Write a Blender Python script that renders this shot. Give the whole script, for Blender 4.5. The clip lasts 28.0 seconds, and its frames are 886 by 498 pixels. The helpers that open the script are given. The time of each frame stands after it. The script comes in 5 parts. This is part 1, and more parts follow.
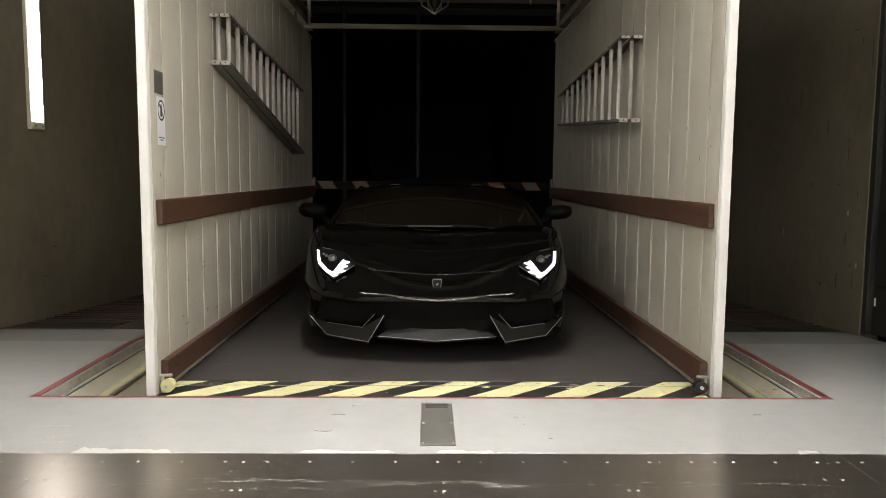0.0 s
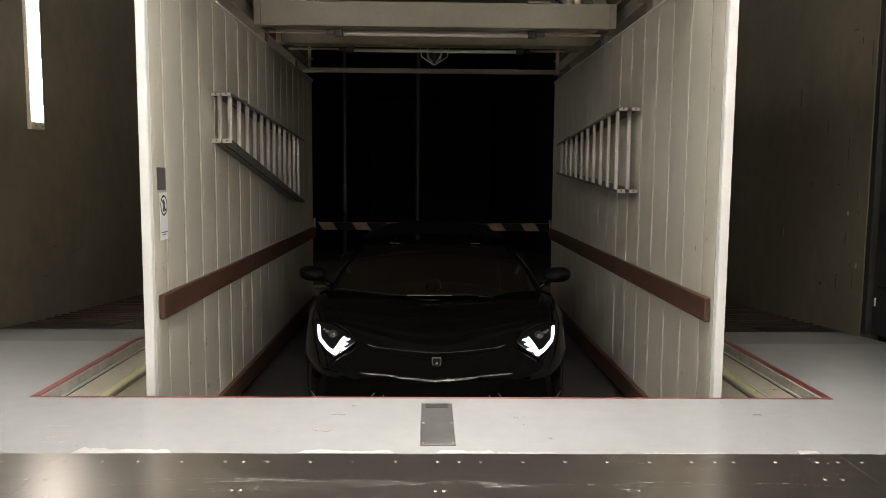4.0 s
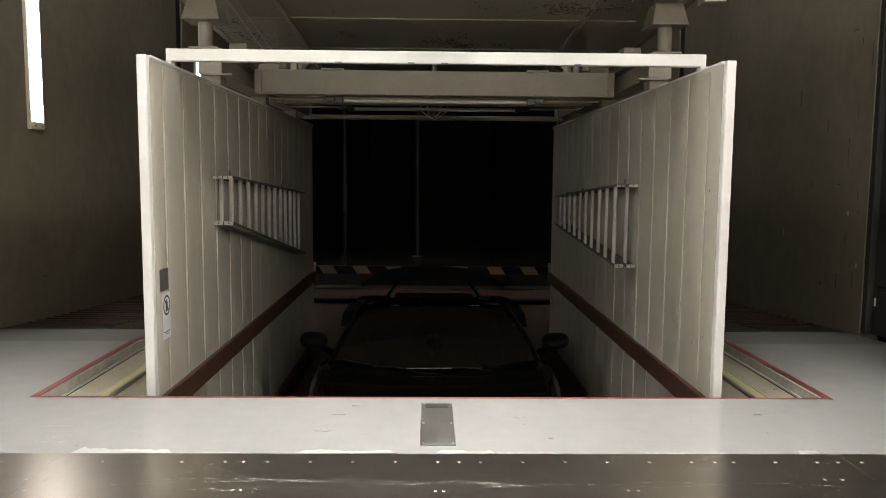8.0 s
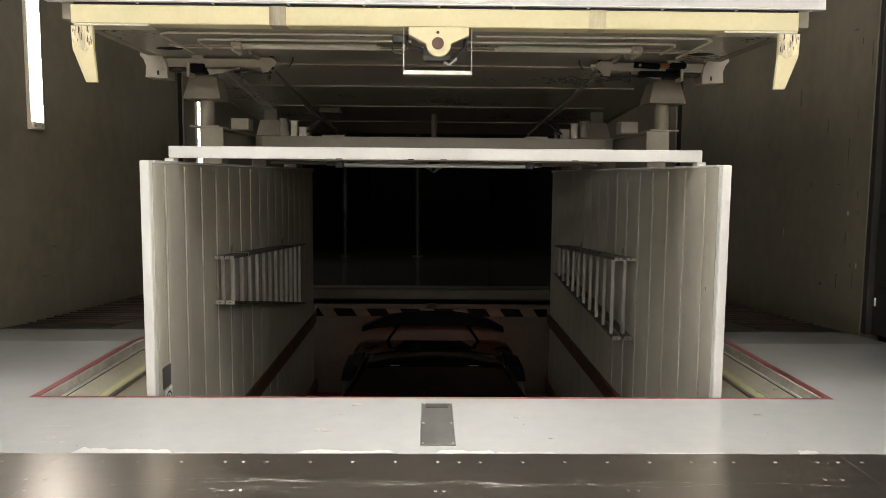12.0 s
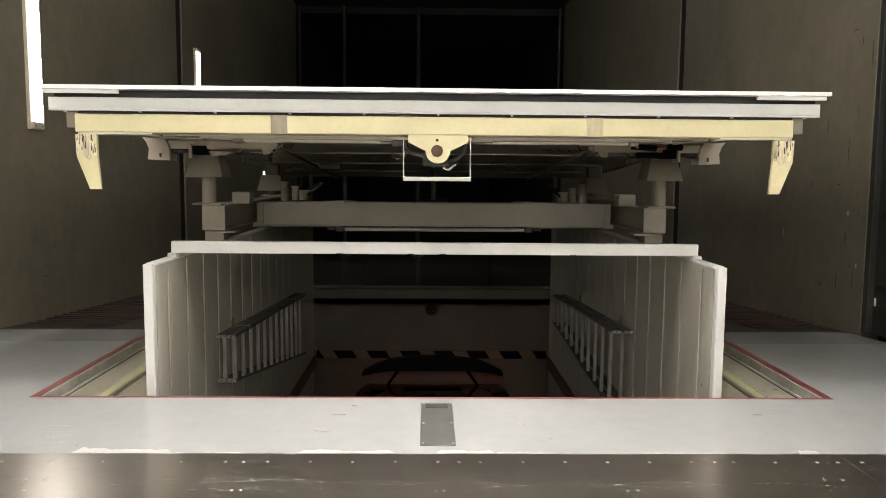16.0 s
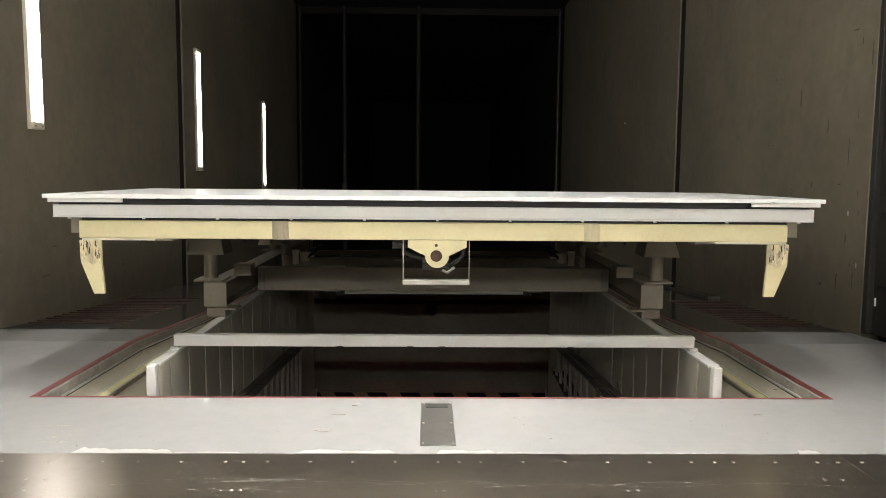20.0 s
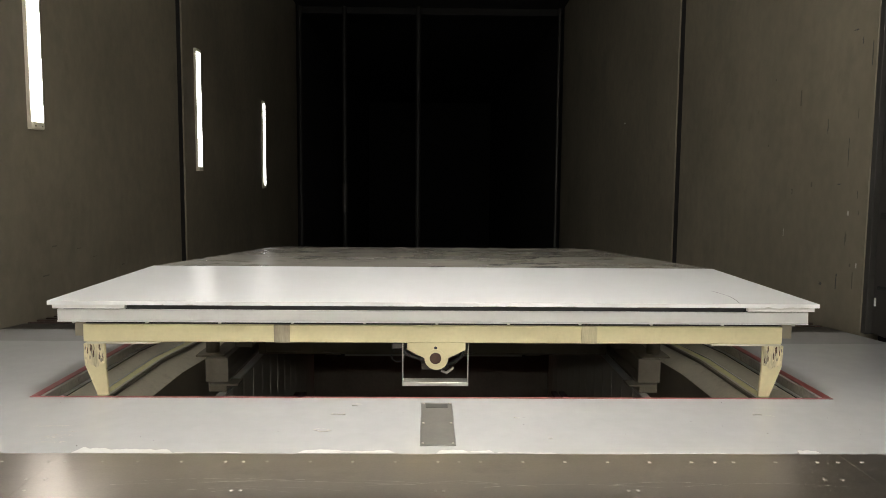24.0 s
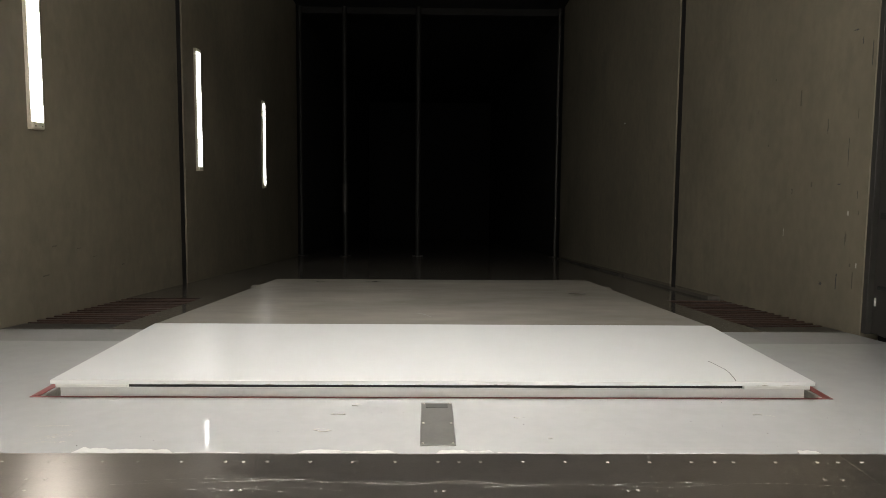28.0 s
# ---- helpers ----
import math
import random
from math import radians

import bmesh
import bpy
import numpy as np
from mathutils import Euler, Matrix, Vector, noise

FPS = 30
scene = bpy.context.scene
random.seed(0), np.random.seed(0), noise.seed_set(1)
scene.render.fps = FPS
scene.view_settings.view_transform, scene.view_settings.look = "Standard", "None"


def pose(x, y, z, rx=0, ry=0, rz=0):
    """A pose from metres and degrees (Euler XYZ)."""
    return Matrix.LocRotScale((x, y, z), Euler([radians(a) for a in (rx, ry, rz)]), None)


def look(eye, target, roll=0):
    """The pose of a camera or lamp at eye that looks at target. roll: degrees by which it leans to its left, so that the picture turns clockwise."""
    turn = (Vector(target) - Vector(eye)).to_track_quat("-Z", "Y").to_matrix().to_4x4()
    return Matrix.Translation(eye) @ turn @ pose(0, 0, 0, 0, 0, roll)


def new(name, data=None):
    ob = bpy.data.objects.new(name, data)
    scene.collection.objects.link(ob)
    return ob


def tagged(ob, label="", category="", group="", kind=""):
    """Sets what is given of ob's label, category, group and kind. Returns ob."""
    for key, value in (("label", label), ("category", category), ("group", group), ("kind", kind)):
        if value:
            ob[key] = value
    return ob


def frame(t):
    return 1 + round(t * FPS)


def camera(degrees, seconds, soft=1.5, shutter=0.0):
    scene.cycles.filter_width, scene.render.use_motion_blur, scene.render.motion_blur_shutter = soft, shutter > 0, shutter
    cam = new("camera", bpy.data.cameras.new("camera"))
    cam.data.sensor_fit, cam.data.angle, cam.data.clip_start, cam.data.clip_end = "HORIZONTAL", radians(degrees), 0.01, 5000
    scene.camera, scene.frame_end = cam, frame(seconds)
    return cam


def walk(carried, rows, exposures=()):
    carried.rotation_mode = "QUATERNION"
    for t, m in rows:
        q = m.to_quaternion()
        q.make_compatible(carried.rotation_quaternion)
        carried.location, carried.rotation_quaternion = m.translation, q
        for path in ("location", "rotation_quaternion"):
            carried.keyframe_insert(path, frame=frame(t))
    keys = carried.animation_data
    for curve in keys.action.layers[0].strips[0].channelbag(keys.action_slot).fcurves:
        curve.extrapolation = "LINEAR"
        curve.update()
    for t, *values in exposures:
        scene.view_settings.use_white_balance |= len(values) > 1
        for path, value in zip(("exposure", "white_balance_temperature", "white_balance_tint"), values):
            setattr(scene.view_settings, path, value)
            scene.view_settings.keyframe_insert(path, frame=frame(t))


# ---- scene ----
# The camera stands still on the level floor before a car lift.
cam = camera(61.2, 28.0, soft=0.85)
PITCH, YAW = radians(5.653), radians(1.068)
EYE = Vector((0.0, 0.0, 1.28))
AIM = EYE + Vector((math.sin(YAW) * math.cos(PITCH), math.cos(YAW) * math.cos(PITCH), -math.sin(PITCH)))
STAND = look(EYE, AIM, 0.4722)
walk(cam, [(0.0, STAND), (28.0, STAND)], [(0.0, 0.26), (12.0, 0.20), (14.5, 0.27), (21.0, 0.34), (24.0, 0.08), (26.0, 0.10), (28.0, 0.05)])

# ---- light: no daylight underground; fluorescent wall lamps and added unseen lamps ----
world = bpy.data.worlds.new("world")
world.use_nodes = True
world.node_tree.nodes["Background"].inputs[0].default_value = (0.5, 0.48, 0.44, 1)
world.node_tree.nodes["Background"].inputs[1].default_value = 0.0
scene.world = world
LAMP, DEEP, BANK, SIDE, HALL, ROW = 16.0, 6.0, 26.0, 5.0, 288.0, 76.0     # wall strips, the two dimmed ones deep in the tunnel, then added unseen lamps: the wide banks beside the lift front, the hooded lamps over it, the row behind

# ---- plan ----
CX = 0.045            # middle of the lift
FRONT = 4.22          # front edge of the pit
PIT_L, PIT_R, PIT_B = -2.222, 2.305, 10.42
FOLD, FALL = 5.65, math.tan(radians(3.75))   # from here on the tunnel falls away
WALL_L, WALL_R = -3.6, 3.6
END = 20.6            # where the lit part of the tunnel ends


def ground(y):
    return 0.0 if y < FOLD else -(y - FOLD) * FALL


# ---- materials ----
def nodes_of(m):
    t = m.node_tree
    return t, t.nodes, t.links


def mat(name, col, rough=0.5, metal=0.0, var=0.18, scale=2.0, fine=70.0, bump=0.08, stretch=(1, 1, 1),
        stain=None, amount=0.5, coat=0.0, glow=0.0, rvar=0.06, random_tint=0.0, spec=0.5):
    m = bpy.data.materials.new(name)
    m.use_nodes = True
    t, n, l = nodes_of(m)
    b = n["Principled BSDF"]
    b.inputs["Metallic"].default_value = metal
    b.inputs["Coat Weight"].default_value = coat
    b.inputs["Coat Roughness"].default_value = 0.04
    b.inputs["Specular IOR Level"].default_value = spec
    co = n.new("ShaderNodeTexCoord")
    mp = n.new("ShaderNodeMapping")
    mp.inputs["Scale"].default_value = stretch
    l.new(co.outputs["Object"], mp.inputs["Vector"])
    big = n.new("ShaderNodeTexNoise")
    big.inputs["Scale"].default_value, big.inputs["Detail"].default_value = scale, 5.0
    big.inputs["Roughness"].default_value = 0.62
    small = n.new("ShaderNodeTexNoise")
    small.inputs["Scale"].default_value, small.inputs["Detail"].default_value = fine, 3.0
    for k in (big, small):
        l.new(mp.outputs["Vector"], k.inputs["Vector"])
    add = n.new("ShaderNodeMath")
    add.operation = "MULTIPLY_ADD"
    l.new(small.outputs["Fac"], add.inputs[0])
    add.inputs[1].default_value = 0.45
    l.new(big.outputs["Fac"], add.inputs[2])
    ramp = n.new("ShaderNodeMapRange")
    ramp.inputs["From Min"].default_value, ramp.inputs["From Max"].default_value = 0.45, 1.0
    ramp.inputs["To Min"].default_value, ramp.inputs["To Max"].default_value = 1 - var, 1 + var
    l.new(add.outputs[0], ramp.inputs["Value"])
    last = ramp.outputs[0]
    if random_tint:
        info = n.new("ShaderNodeObjectInfo")
        r2 = n.new("ShaderNodeMapRange")
        r2.inputs["To Min"].default_value, r2.inputs["To Max"].default_value = 1 - random_tint, 1 + random_tint
        l.new(info.outputs["Random"], r2.inputs["Value"])
        mu = n.new("ShaderNodeMath")
        mu.operation = "MULTIPLY"
        l.new(last, mu.inputs[0])
        l.new(r2.outputs[0], mu.inputs[1])
        last = mu.outputs[0]
    tint = n.new("ShaderNodeVectorMath")
    tint.operation = "SCALE"
    tint.inputs[0].default_value = col
    l.new(last, tint.inputs["Scale"])
    out = tint.outputs[0]
    if stain:
        st = n.new("ShaderNodeTexNoise")
        st.inputs["Scale"].default_value, st.inputs["Detail"].default_value = scale * 2.7, 8.0
        st.inputs["Roughness"].default_value = 0.7
        l.new(mp.outputs["Vector"], st.inputs["Vector"])
        cut = n.new("ShaderNodeMapRange")
        cut.inputs["From Min"].default_value, cut.inputs["From Max"].default_value = 0.56, 0.74
        cut.inputs["To Max"].default_value = amount
        l.new(st.outputs["Fac"], cut.inputs["Value"])
        mix = n.new("ShaderNodeMix")
        mix.data_type = "RGBA"
        mix.inputs["B"].default_value = (*stain, 1)
        for s in mix.inputs:
            if s.name == "B" and s.type == "RGBA":
                s.default_value = (*stain, 1)
            if s.name == "A" and s.type == "RGBA":
                l.new(out, s)
        l.new(cut.outputs[0], mix.inputs[0])
        out = [o for o in mix.outputs if o.type == "RGBA"][0]
    l.new(out, b.inputs["Base Color"])
    rr = n.new("ShaderNodeMapRange")
    rr.inputs["From Min"].default_value, rr.inputs["From Max"].default_value = 0.4, 1.05
    rr.inputs["To Min"].default_value, rr.inputs["To Max"].default_value = max(rough - rvar, 0.02), min(rough + rvar, 1)
    l.new(add.outputs[0], rr.inputs["Value"])
    l.new(rr.outputs[0], b.inputs["Roughness"])
    if bump:
        bp = n.new("ShaderNodeBump")
        bp.inputs["Strength"].default_value, bp.inputs["Distance"].default_value = bump, 0.004
        l.new(add.outputs[0], bp.inputs["Height"])
        l.new(bp.outputs[0], b.inputs["Normal"])
    if glow:
        b.inputs["Emission Color"].default_value = (*col, 1)
        b.inputs["Emission Strength"].default_value = glow
    return m


M_FLOOR = mat("floor_paint", (0.547, 0.546, 0.530), 0.055, var=0.07, scale=0.7, fine=9, bump=0.05, rvar=0.0)
# grime and the tunnel's missing light, both put into this darker floor colour
M_FARFLOOR = mat("dusty_unlit_floor", (0.13, 0.118, 0.10), 0.14, var=0.2, scale=1.2, fine=26, bump=0.0, stain=(0.075, 0.068, 0.058), amount=0.6, rvar=0.03)
M_STEEL = mat("dark_steel_sheet", (0.56, 0.505, 0.445), 0.29, 0.95, var=0.14, scale=0.9, fine=120, bump=0.02, stretch=(0.8, 1.8, 1), stain=(0.30, 0.265, 0.23), amount=0.4, rvar=0.02)
M_BOLT = mat("zinc_bolt", (0.66, 0.625, 0.56), 0.45, 0.1, var=0.2, scale=40)
M_SCRATCH = mat("bright_scratch", (0.84, 0.80, 0.73), 0.5, 0.0, var=0.2, scale=12)
M_CHIP = mat("bare_primer", (0.68, 0.67, 0.635), 0.6, var=0.06, scale=9)
M_PLATE = mat("grey_cover_steel", (0.27, 0.258, 0.238), 0.45, 0.5, var=0.15, scale=7, bump=0.05)
M_CONC = mat("tunnel_concrete", (0.198, 0.172, 0.122), 0.74, var=0.24, scale=0.55, fine=9, bump=0.12, stretch=(1, 1, 0.8), stain=(0.135, 0.116, 0.083), amount=0.6)
# near black: the tunnel's missing light is put into this colour
M_SHADECONC = mat("shade_black_concrete", (0.013, 0.012, 0.011), 0.85, var=0.25, scale=0.8, fine=30, bump=0.2)
M_PITCONC = mat("pit_concrete", (0.125, 0.108, 0.083), 0.85, var=0.25, scale=1.4, fine=30, bump=0.25, stain=(0.09, 0.08, 0.07), amount=0.6)
M_CURB = mat("worn_curb_concrete", (0.50, 0.475, 0.42), 0.75, var=0.25, scale=6, fine=60, bump=0.25, stain=(0.16, 0.14, 0.12), amount=0.7)
M_GAP = mat("black_joint", (0.012, 0.011, 0.010), 0.9, var=0.1)
M_RED = mat("red_edge_paint", (0.28, 0.070, 0.062), 0.45, var=0.25, scale=11, stain=(0.30, 0.22, 0.20), amount=0.55)
M_CREAM = mat("cream_steel_paint", (0.66, 0.61, 0.48), 0.42, var=0.10, scale=2.5, fine=40, bump=0.04, stain=(0.28, 0.22, 0.14), amount=0.4)
M_YELLOW = mat("pale_yellow_paint", (0.71, 0.635, 0.38), 0.42, var=0.07, scale=2.5, fine=50, bump=0.04, stain=(0.50, 0.40, 0.18), amount=0.35)
M_BAND = mat("worn_brown_band", (0.36, 0.31, 0.22), 0.45, 0.2, var=0.3, scale=9, stretch=(3, 1, 0.4))
M_BAND2 = mat("dull_yellow_band", (0.58, 0.51, 0.32), 0.45, 0.1, var=0.2, scale=9, stretch=(3, 1, 0.4))
M_BARE = mat("scraped_bare_steel", (0.66, 0.58, 0.38), 0.4, 0.25, var=0.45, scale=18, fine=70, bump=0.9, stretch=(1.7, 1, 0.45), stain=(0.055, 0.035, 0.02), amount=1.0)
M_WHITE = mat("white_enamel", (0.80, 0.79, 0.75), 0.35, var=0.04, scale=3, fine=60, bump=0.03, stain=(0.55, 0.52, 0.46), amount=0.25)
M_FASCIA = mat("bright_white_enamel", (0.88, 0.875, 0.85), 0.32, var=0.03, scale=3, fine=60, bump=0.02, stain=(0.66, 0.63, 0.57), amount=0.3)
M_ROOF = mat("roof_white_paint", (0.855, 0.857, 0.838), 0.24, var=0.03, scale=0.8, fine=3.5, bump=0.0, rvar=0.0)
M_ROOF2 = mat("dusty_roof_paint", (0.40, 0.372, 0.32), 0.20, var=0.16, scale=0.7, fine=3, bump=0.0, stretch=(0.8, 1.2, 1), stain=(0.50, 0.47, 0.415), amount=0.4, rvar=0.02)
M_PANEL = mat("cabin_panel_enamel", (0.49, 0.458, 0.382), 0.33, var=0.08, scale=1.6, fine=22, bump=0.02, stretch=(1, 1, 0.16), stain=(0.36, 0.325, 0.255), amount=0.4, random_tint=0.03)
M_BEAD = mat("joint_highlight_enamel", (0.505, 0.474, 0.40), 0.35, var=0.08, scale=3)
# warm grey gear paint, lightened for light bounced off the floor
M_GEAR = mat("bounce_lit_grey_paint", (0.50, 0.45, 0.36), 0.42, var=0.10, scale=5, fine=60, bump=0.04, stain=(0.26, 0.21, 0.15), amount=0.45)
M_GREYM = mat("warm_grey_machine_paint", (0.275, 0.242, 0.186), 0.48, var=0.12, scale=4, fine=50, bump=0.05, stain=(0.16, 0.13, 0.10), amount=0.45)
M_STILE = mat("dull_ladder_stile", (0.17, 0.16, 0.145), 0.45, 0.6, var=0.2, scale=8, fine=90, bump=0.05)
M_UNDER = mat("galvanised_underside", (0.34, 0.31, 0.255), 0.30, 0.2, var=0.15, scale=0.8, fine=30, bump=0.03, stain=(0.27, 0.245, 0.20), amount=0.15)
M_ALU = mat("worn_aluminium", (0.56, 0.53, 0.48), 0.36, 0.5, var=0.15, scale=8, fine=90, bump=0.05, stain=(0.25, 0.23, 0.20), amount=0.4)
M_WOOD = mat("brown_stained_wood", (0.086, 0.042, 0.026), 0.42, var=0.45, scale=4, fine=45, bump=0.25, stretch=(6, 0.6, 9), stain=(0.045, 0.022, 0.015), amount=0.8)
M_WOODPIN = mat("dark_nail", (0.045, 0.028, 0.02), 0.5, 0.3, var=0.1)
M_DECK = mat("dark_lift_deck", (0.060, 0.053, 0.049), 0.5, var=0.35, scale=2.2, fine=90, bump=0.3, stain=(0.125, 0.115, 0.105), amount=0.6)
M_HAZY = mat("hazard_yellow", (0.80, 0.76, 0.42), 0.45, var=0.1, scale=8, stain=(0.25, 0.23, 0.15), amount=0.6)
M_HAZB = mat("hazard_black", (0.025, 0.024, 0.022), 0.45, var=0.3, scale=8, stain=(0.22, 0.21, 0.18), amount=0.35)
M_RUBBER = mat("black_rubber", (0.02, 0.02, 0.02), 0.6, var=0.2)
M_GRATE = mat("rusty_grate_steel", (0.070, 0.043, 0.034), 0.45, 0.4, var=0.4, scale=9, random_tint=0.4)
M_DOOR = mat("dark_grey_door_steel", (0.05, 0.047, 0.042), 0.45, 0.3, var=0.2, scale=2)
M_POST = mat("dull_steel_post", (0.06, 0.055, 0.05), 0.4, 0.6, var=0.2, scale=4)
M_DIMPOST = mat("shade_black_post", (0.016, 0.0145, 0.0125), 0.6, 0.2, var=0.3, scale=4)
M_TUBE = mat("lit_diffuser", (1.0, 0.972, 0.925), 0.4, var=0.0, bump=0, glow=LAMP)
M_DEEP = mat("dimmed_lit_diffuser", (1.0, 0.972, 0.925), 0.4, var=0.0, bump=0, glow=DEEP)
M_BANK = mat("added_bank_glow", (1.0, 0.972, 0.925), 0.4, var=0.0, bump=0, glow=BANK)
M_HALL = mat("unseen_hall_glow", (1.0, 0.972, 0.925), 0.4, var=0.0, bump=0, glow=HALL)
M_CONDUIT = mat("pale_conduit_paint", (0.74, 0.70, 0.60), 0.35, var=0.08, scale=6, fine=50, bump=0.02, stain=(0.35, 0.32, 0.27), amount=0.4)
M_SIDE = mat("added_side_glow", (1.0, 0.972, 0.925), 0.4, var=0.0, bump=0, glow=SIDE)
M_ROW = mat("added_row_glow", (1.0, 0.972, 0.925), 0.4, var=0.0, bump=0, glow=ROW)
M_DULLTUBE = mat("unlit_tube_glass", (0.46, 0.44, 0.40), 0.15, var=0.03, bump=0)
M_PAINTBLK = mat("black_car_paint", (0.002, 0.0019, 0.0018), 0.07, 0.0, var=0.1, bump=0.0, coat=0.0, rvar=0.02, spec=0.30)
# bright bumpy metal laid on the black car's edges to imitate lamp glints
M_GLINTEDGE = mat("glint_edge_metal", (0.62, 0.60, 0.58), 0.24, 1.0, var=0.4, bump=1.0, fine=30, scale=12)
M_CARBON = mat("satin_grey_carbon", (0.008, 0.0077, 0.0074), 0.36, 0.0, var=0.1, scale=20, fine=200, bump=0.0, rvar=0.02, spec=0.25)
M_CARDARK = mat("matt_black_plastic", (0.004, 0.004, 0.004), 0.55, var=0.2, spec=0.08)
M_EDGE = mat("silver_edge_line", (0.36, 0.35, 0.33), 0.35, 0.5, var=0.1)
M_WIPER = mat("satin_black_metal", (0.03, 0.03, 0.03), 0.25, 0.6, var=0.1)
M_CHROME = mat("badge_metal", (0.17, 0.155, 0.125), 0.5, 0.7, var=0.1)
M_CARGLASS = mat("tinted_car_glass", (0.010, 0.0075, 0.0055), 0.06, var=0.1, bump=0.0, rvar=0.02, spec=0.3)
M_DULLHAZ = mat("shade_dim_yellow", (0.145, 0.108, 0.06), 0.55, var=0.3, scale=5)
M_DRL = mat("headlight_led", (0.90, 0.93, 1.0), 0.4, var=0.0, bump=0, glow=2.6)
M_TAIL = mat("tail_light_red", (1.0, 0.06, 0.02), 0.4, var=0.0, bump=0, glow=2.6)
M_RIM = mat("dark_alloy", (0.06, 0.06, 0.06), 0.35, 0.7, var=0.15)
M_SIGNW = mat("white_sign_vinyl", (0.78, 0.78, 0.78), 0.4, var=0.05)
M_SIGNG = mat("grey_sign_plate", (0.12, 0.115, 0.105), 0.4, 0.3, var=0.1)
M_INK = mat("black_print", (0.02, 0.02, 0.025), 0.5, var=0.1)
M_INKB = mat("blue_print", (0.10, 0.16, 0.30), 0.5, var=0.1)
M_BROWN = mat("brown_pin", (0.09, 0.05, 0.035), 0.4, 0.5, var=0.3, scale=20)
M_ORANGE = mat("orange_cap", (0.45, 0.13, 0.03), 0.5, var=0.1)


# ---- mesh building ----
class Geo:
    def __init__(self):
        self.v, self.f = [], []

    def put(self, verts, faces):
        o = len(self.v)
        self.v += [tuple(p) for p in verts]
        self.f += [tuple(i + o for i in f) for f in faces]
        return self

    def box(self, lo, hi, c=0.004):
        lo, hi = [min(a, b) for a, b in zip(lo, hi)], [max(a, b) for a, b in zip(lo, hi)]
        c = min([c] + [(h - q) * 0.3 for q, h in zip(lo, hi)])
        mid = [(a + b) / 2 for a, b in zip(lo, hi)]
        bm = bmesh.new()
        m = Matrix.Translation(mid) @ Matrix.Diagonal((hi[0] - lo[0], hi[1] - lo[1], hi[2] - lo[2], 1))
        bmesh.ops.create_cube(bm, size=1, matrix=m)
        if c > 0.0005:
            bmesh.ops.bevel(bm, geom=bm.edges[:], offset=c, segments=1, affect="EDGES")
        bm.verts.index_update()
        self.put([v.co for v in bm.verts], [[v.index for v in f.verts] for f in bm.faces])
        bm.free()
        return self

    def cyl(self, p, q, r, n=16, r2=None, caps=True):
        p, q = Vector(p), Vector(q)
        r2 = r if r2 is None else r2
        z = (q - p).normalized()
        x = z.orthogonal().normalized()
        y = z.cross(x)
        ring = [(math.cos(2 * math.pi * i / n), math.sin(2 * math.pi * i / n)) for i in range(n)]
        vs = [p + (x * a + y * b) * r for a, b in ring] + [q + (x * a + y * b) * r2 for a, b in ring]
        fs = [(i, (i + 1) % n, n + (i + 1) % n, n + i) for i in range(n)]
        if caps:
            fs += [tuple(range(n))[::-1], tuple(range(n, 2 * n))]
        return self.put(vs, fs)

    def pipe(self, pts, r, n=8):
        """One bent tube along the points, with closed ends."""
        pts = [Vector(p) for p in pts]
        last = len(pts) - 1
        x = (pts[1] - pts[0]).normalized().orthogonal().normalized()
        vs = []
        for k, p in enumerate(pts):
            z = (pts[min(k + 1, last)] - pts[max(k - 1, 0)]).normalized()
            x = (x - z * x.dot(z)).normalized()
            y = z.cross(x)
            vs += [p + (x * math.cos(2 * math.pi * i / n) + y * math.sin(2 * math.pi * i / n)) * r for i in range(n)]
        fs = [(k * n + i, k * n + (i + 1) % n, (k + 1) * n + (i + 1) % n, (k + 1) * n + i) for k in range(last) for i in range(n)]
        fs += [tuple(range(n))[::-1], tuple(range(last * n, last * n + n))]
        return self.put(vs, fs)

    def prism(self, poly, a, b, axis="y"):
        """A polygon pushed from a to b along an axis; poly is (x, z) for y, (y, z) for x, (x, y) for z."""
        at = {"y": lambda p, k: (p[0], k, p[1]), "x": lambda p, k: (k, p[0], p[1]), "z": lambda p, k: (p[0], p[1], k)}[axis]
        n = len(poly)
        vs = [at(p, a) for p in poly] + [at(p, b) for p in poly]
        fs = [tuple(range(n))[::-1], tuple(range(n, 2 * n))] + [(i, (i + 1) % n, n + (i + 1) % n, n + i) for i in range(n)]
        return self.put(vs, fs)

    def sheet(self, rows):
        """A skin over rows of points, each as long as the next."""
        w = len(rows[0])
        vs = [p for row in rows for p in row]
        fs = [(j * w + i, j * w + i + 1, (j + 1) * w + i + 1, (j + 1) * w + i) for j in range(len(rows) - 1) for i in range(w - 1)]
        return self.put(vs, fs)

    def slab(self, quad, thick):
        """Four points pushed down by thick."""
        q = [Vector(p) for p in quad]
        d = Vector((0, 0, -thick))
        return self.put(q + [p + d for p in q], [(0, 1, 2, 3), (7, 6, 5, 4)] + [(i, i + 4, (i + 1) % 4 + 4, (i + 1) % 4) for i in range(4)])


def mesh_of(name, g, material, smooth=True, angle=32):
    me = bpy.data.meshes.new(name)
    me.from_pydata(g.v, [], g.f)
    bm = bmesh.new()
    bm.from_mesh(me)
    bmesh.ops.recalc_face_normals(bm, faces=bm.faces[:])
    bm.to_mesh(me)
    bm.free()
    me.materials.append(material)
    if smooth:
        me.polygons.foreach_set("use_smooth", [True] * len(me.polygons))
        me.set_sharp_from_angle(angle=radians(angle))
    me.update()
    return me


def part(name, g, material, parent=None, label="", smooth=True, angle=32):
    ob = new(name, mesh_of(name, g, material, smooth, angle))
    if parent:
        ob.parent = parent
    if label:
        ob["label"] = label
    return ob


